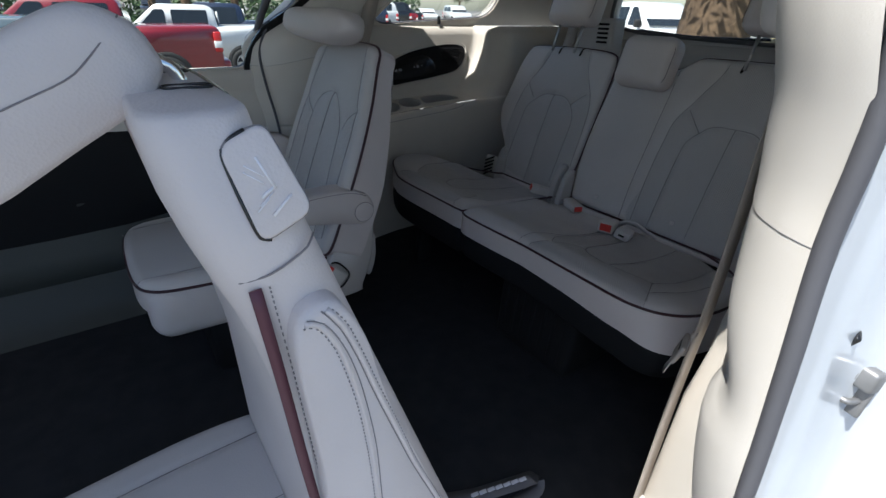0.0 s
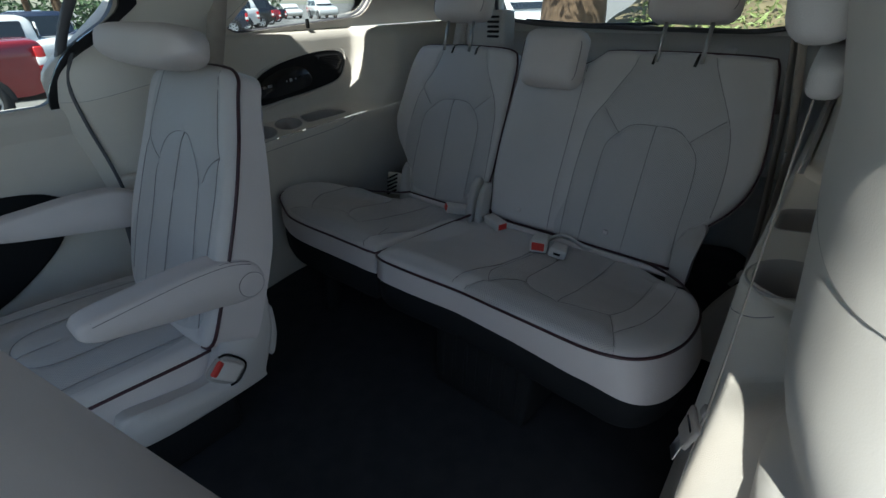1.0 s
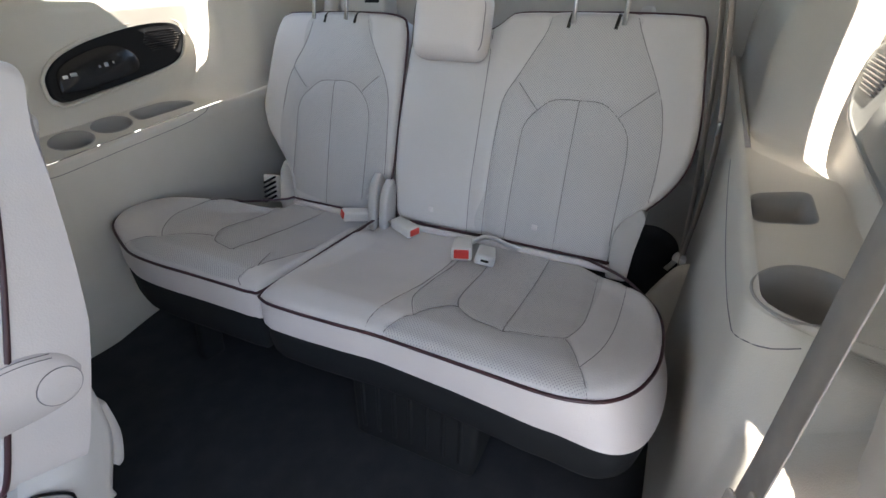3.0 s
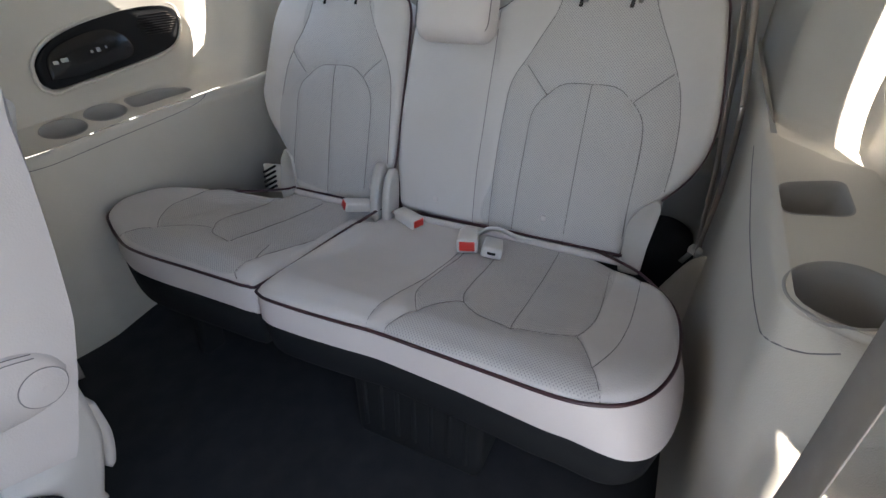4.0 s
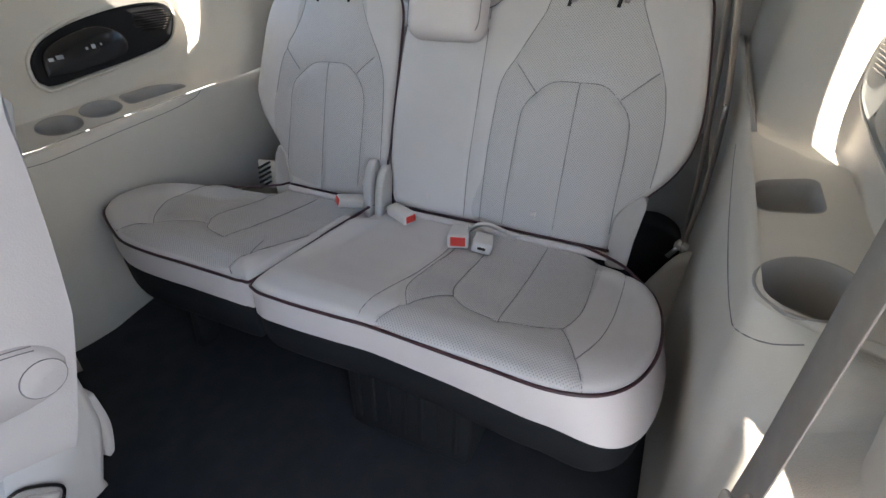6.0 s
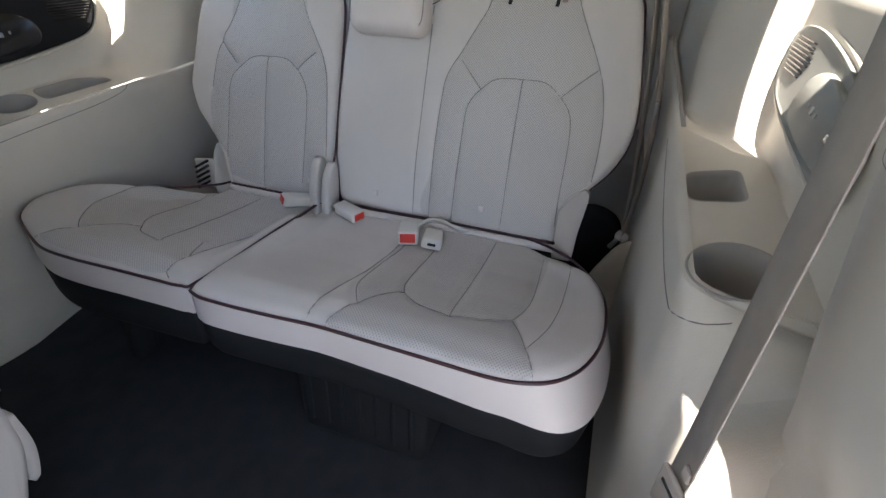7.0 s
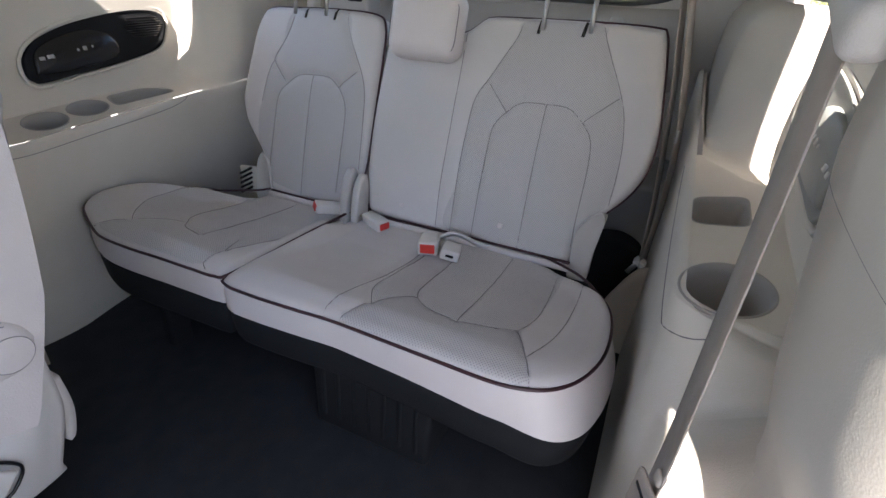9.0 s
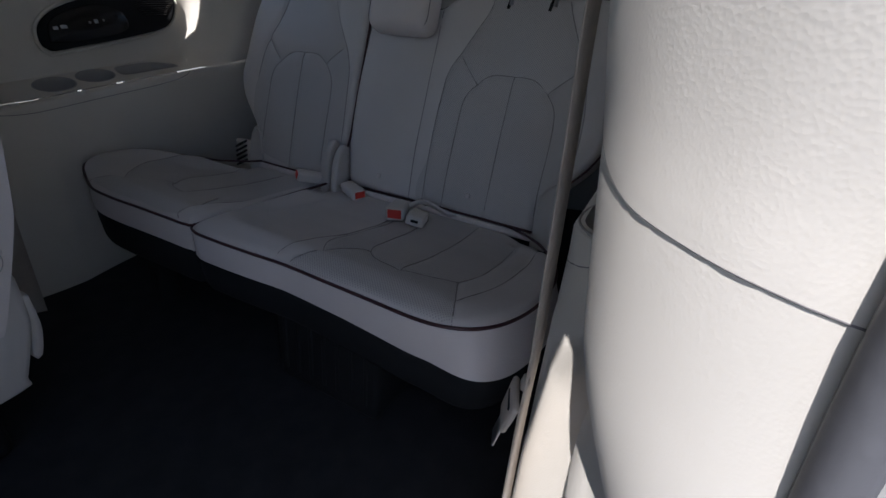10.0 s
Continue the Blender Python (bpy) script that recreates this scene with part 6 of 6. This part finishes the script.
for i in range(7):
    parked("sedan", (SILVER_P, WHITE_P, SILVER_P, NAVY_P, SILVER_P, WHITE_P, SILVER_P)[i], -33 + 2.6 * i * 0.55, 35.5 + 2.2 * i, 150, "pale sedan in the far row")
for i in range(11):
    parked("sedan" if i % 3 else "suv", (SILVER_P, WHITE_P, BLACK_P, SILVER_P, BLUE_P, WHITE_P, NAVY_P)[i % 7], -38.0 - 0.4 * (i % 2), -24.0 + 3.1 * i, -8, "parked car in the row behind the hedge")
parked("pickup_truck", WHITE_P, -8.6, 14.0, -20, "white off-road car behind the van")


def leaf_cloud(n, place, size, mats, name, seed, owner=None, label=""):
    """Many small folded leaves, each at a place given by place(rng)."""
    rng = np.random.default_rng(seed)
    verts, faces = [], []
    for i in range(n):
        c, nn = place(rng)
        s = size * rng.uniform(0.6, 1.3)
        a = Vector(rng.normal(size=3)).normalized()
        nn = (Vector(nn) + a * 0.8).normalized()
        u = nn.orthogonal().normalized()
        u.rotate(Matrix.Rotation(rng.uniform(0, 6.28), 3, nn))
        w = nn.cross(u)
        c = Vector(c)
        k = len(verts)
        verts += [c - u * s, c + w * s * 0.4 + nn * s * 0.15, c + u * s, c - w * s * 0.4 + nn * s * 0.15]
        faces += [(k, k + 1, k + 2), (k, k + 2, k + 3)]
    me = bpy.data.meshes.new(name)
    me.from_pydata([tuple(v) for v in verts], [], faces)
    me.materials.append(mats)
    ob = new(name, me)
    if owner is not None:
        ob.parent = owner
        ob.matrix_parent_inverse = Matrix.Translation(-owner.location)
    if label:
        ob["label"] = label
    return ob


def leaf_mat(name, c):
    m = mat(name, c, 0.55)
    nt = m.node_tree
    g = nt.nodes.new("ShaderNodeNewGeometry")
    mr = nt.nodes.new("ShaderNodeMapRange")
    mr.inputs["To Min"].default_value = 0.5
    mr.inputs["To Max"].default_value = 1.6
    nt.links.new(g.outputs["Random Per Island"], mr.inputs["Value"])
    vm = nt.nodes["Vector Math"]
    nt.links.new(mr.outputs[0], vm.inputs["Scale"])
    return m


LEAF = leaf_mat("hedge_leaf", (0.16, 0.19, 0.06))
LEAF_D = leaf_mat("tree_leaf", (0.05, 0.085, 0.03))
BARK = mat("bark", (0.11, 0.07, 0.04), 0.9, 0, 0.4, 12, 1.0, 30)
SOIL = mat("planting_bed", (0.16, 0.13, 0.07), 0.95, 0, 0.3, 3, 0.8, 30)


def bank(x, y):
    return GZ + 1.5 * smoothstep(6.5, 13.0, y - 0.15 * x) + 0.25 * noise.noise((x * 0.7, y * 0.7, 0))


def bank_place(rng):
    x, y = rng.uniform(-3.0, 9.0), rng.uniform(5.5, 12.5)
    return (x, y, bank(x, y) + rng.uniform(0.0, 0.25)), (0, -0.5, 0.8)


bank_ob = tagged(part("planted_bank", loft([[(x, y, bank(x, y) + 0.02) for x in [-3.5 + 0.5 * i for i in range(27)]] for y in [5.2 + 0.4 * j for j in range(22)]]), SOIL), "sloping planting bed behind the van", "bank", kind="structure")
tagged(leaf_cloud(11000, bank_place, 0.075, LEAF, "ground_cover", 3), "yellow-green ground cover on the bank", "plants", kind="stuff")


def tree(x, y, h, r, crown, n, seed, label):
    g0 = lot_z(x)
    t = tagged(empty("tree", (x, y, g0)), label, "tree", "trees")
    rng = np.random.default_rng(seed)
    rings = []
    for i in range(14):
        z = g0 + h * i / 13
        rr = r * (1.25 - 0.5 * i / 13) * (1 + 0.25 * math.exp(-i))
        rings.append([(x + rr * math.cos(a) * (1 + 0.08 * noise.noise((math.cos(a) * 3, math.sin(a) * 3, z * 2))), y + rr * math.sin(a) * (1 + 0.08 * noise.noise((math.cos(a) * 3, 5, z * 2))), z) for a in [2 * math.pi * k / 18 for k in range(18)]])
    part("trunk", loft(rings, True), BARK, t, "rough brown bark")
    limbs = []
    for k in range(6):
        a = 2 * math.pi * k / 6 + rng.uniform(-0.3, 0.3)
        tip = Vector((x + crown * 0.7 * math.cos(a), y + crown * 0.7 * math.sin(a), g0 + h + crown * rng.uniform(0.2, 0.7)))
        limbs.append(tip)
        part("limb", tube([Vector((x, y, g0 + h * 0.9)), Vector((x, y, g0 + h)).lerp(tip, 0.5) + Vector((0, 0, 0.2)), tip], r * 0.25, 6), BARK, t)
    cl = [(tip, crown * rng.uniform(0.3, 0.5)) for tip in limbs] + [(Vector((x, y, g0 + h + crown * 0.7)), crown * 0.5)]

    def place(g):
        c, q = cl[g.integers(len(cl))]
        d = Vector(g.normal(size=3)).normalized()
        return c + d * q * g.uniform(0.5, 1.1), d
    leaf_cloud(n, place, 0.13, LEAF_D, "crown", seed + 1, t)
    return t


tree(-3.6, 8.16, 3.2, 0.54, 2.2, 1500, 11, "broad tree with a thick brown trunk behind the van")
for i, (x, y) in enumerate(((-24, 2.0), (-27, -3.5), (-23, -9.0), (-32, 6.0), (-20, -14.0), (-60, 20), (-66, 32), (-58, 44))):
    tree(x, y, 2.4, 0.16, 1.7, 900, 20 + i, "leafy tree along the lot")
for i in range(9):
    tree(-25.5 - 3.5 * (i % 3), -19 + 3.3 * i, 4.5, 0.20, 1.6, 300, 60 + i, "tall bare-trunked tree along the lot")


def hedge_place(rng):
    return (rng.uniform(-21.5, -20.3), rng.uniform(-16, 6), lot_z(-21) + rng.uniform(0, 1.55)), (1, 0, 0.3)


tagged(leaf_cloud(4000, hedge_place, 0.12, LEAF_D, "hedge", 5), "low green hedge behind the parked trucks", "hedge", kind="stuff")


def shrub_place(rng):
    y = rng.uniform(-45, 30)
    return (rng.uniform(-50, -46), y, GZ + rng.uniform(0, 2.2 + 1.4 * noise.noise((y * 0.3, 0, 0)))), (1, 0, 0.3)


tagged(leaf_cloud(9000, shrub_place, 0.26, LEAF_D, "shrubs", 8), "dark green shrubs along the far edge of the lot", "shrubs", kind="stuff")
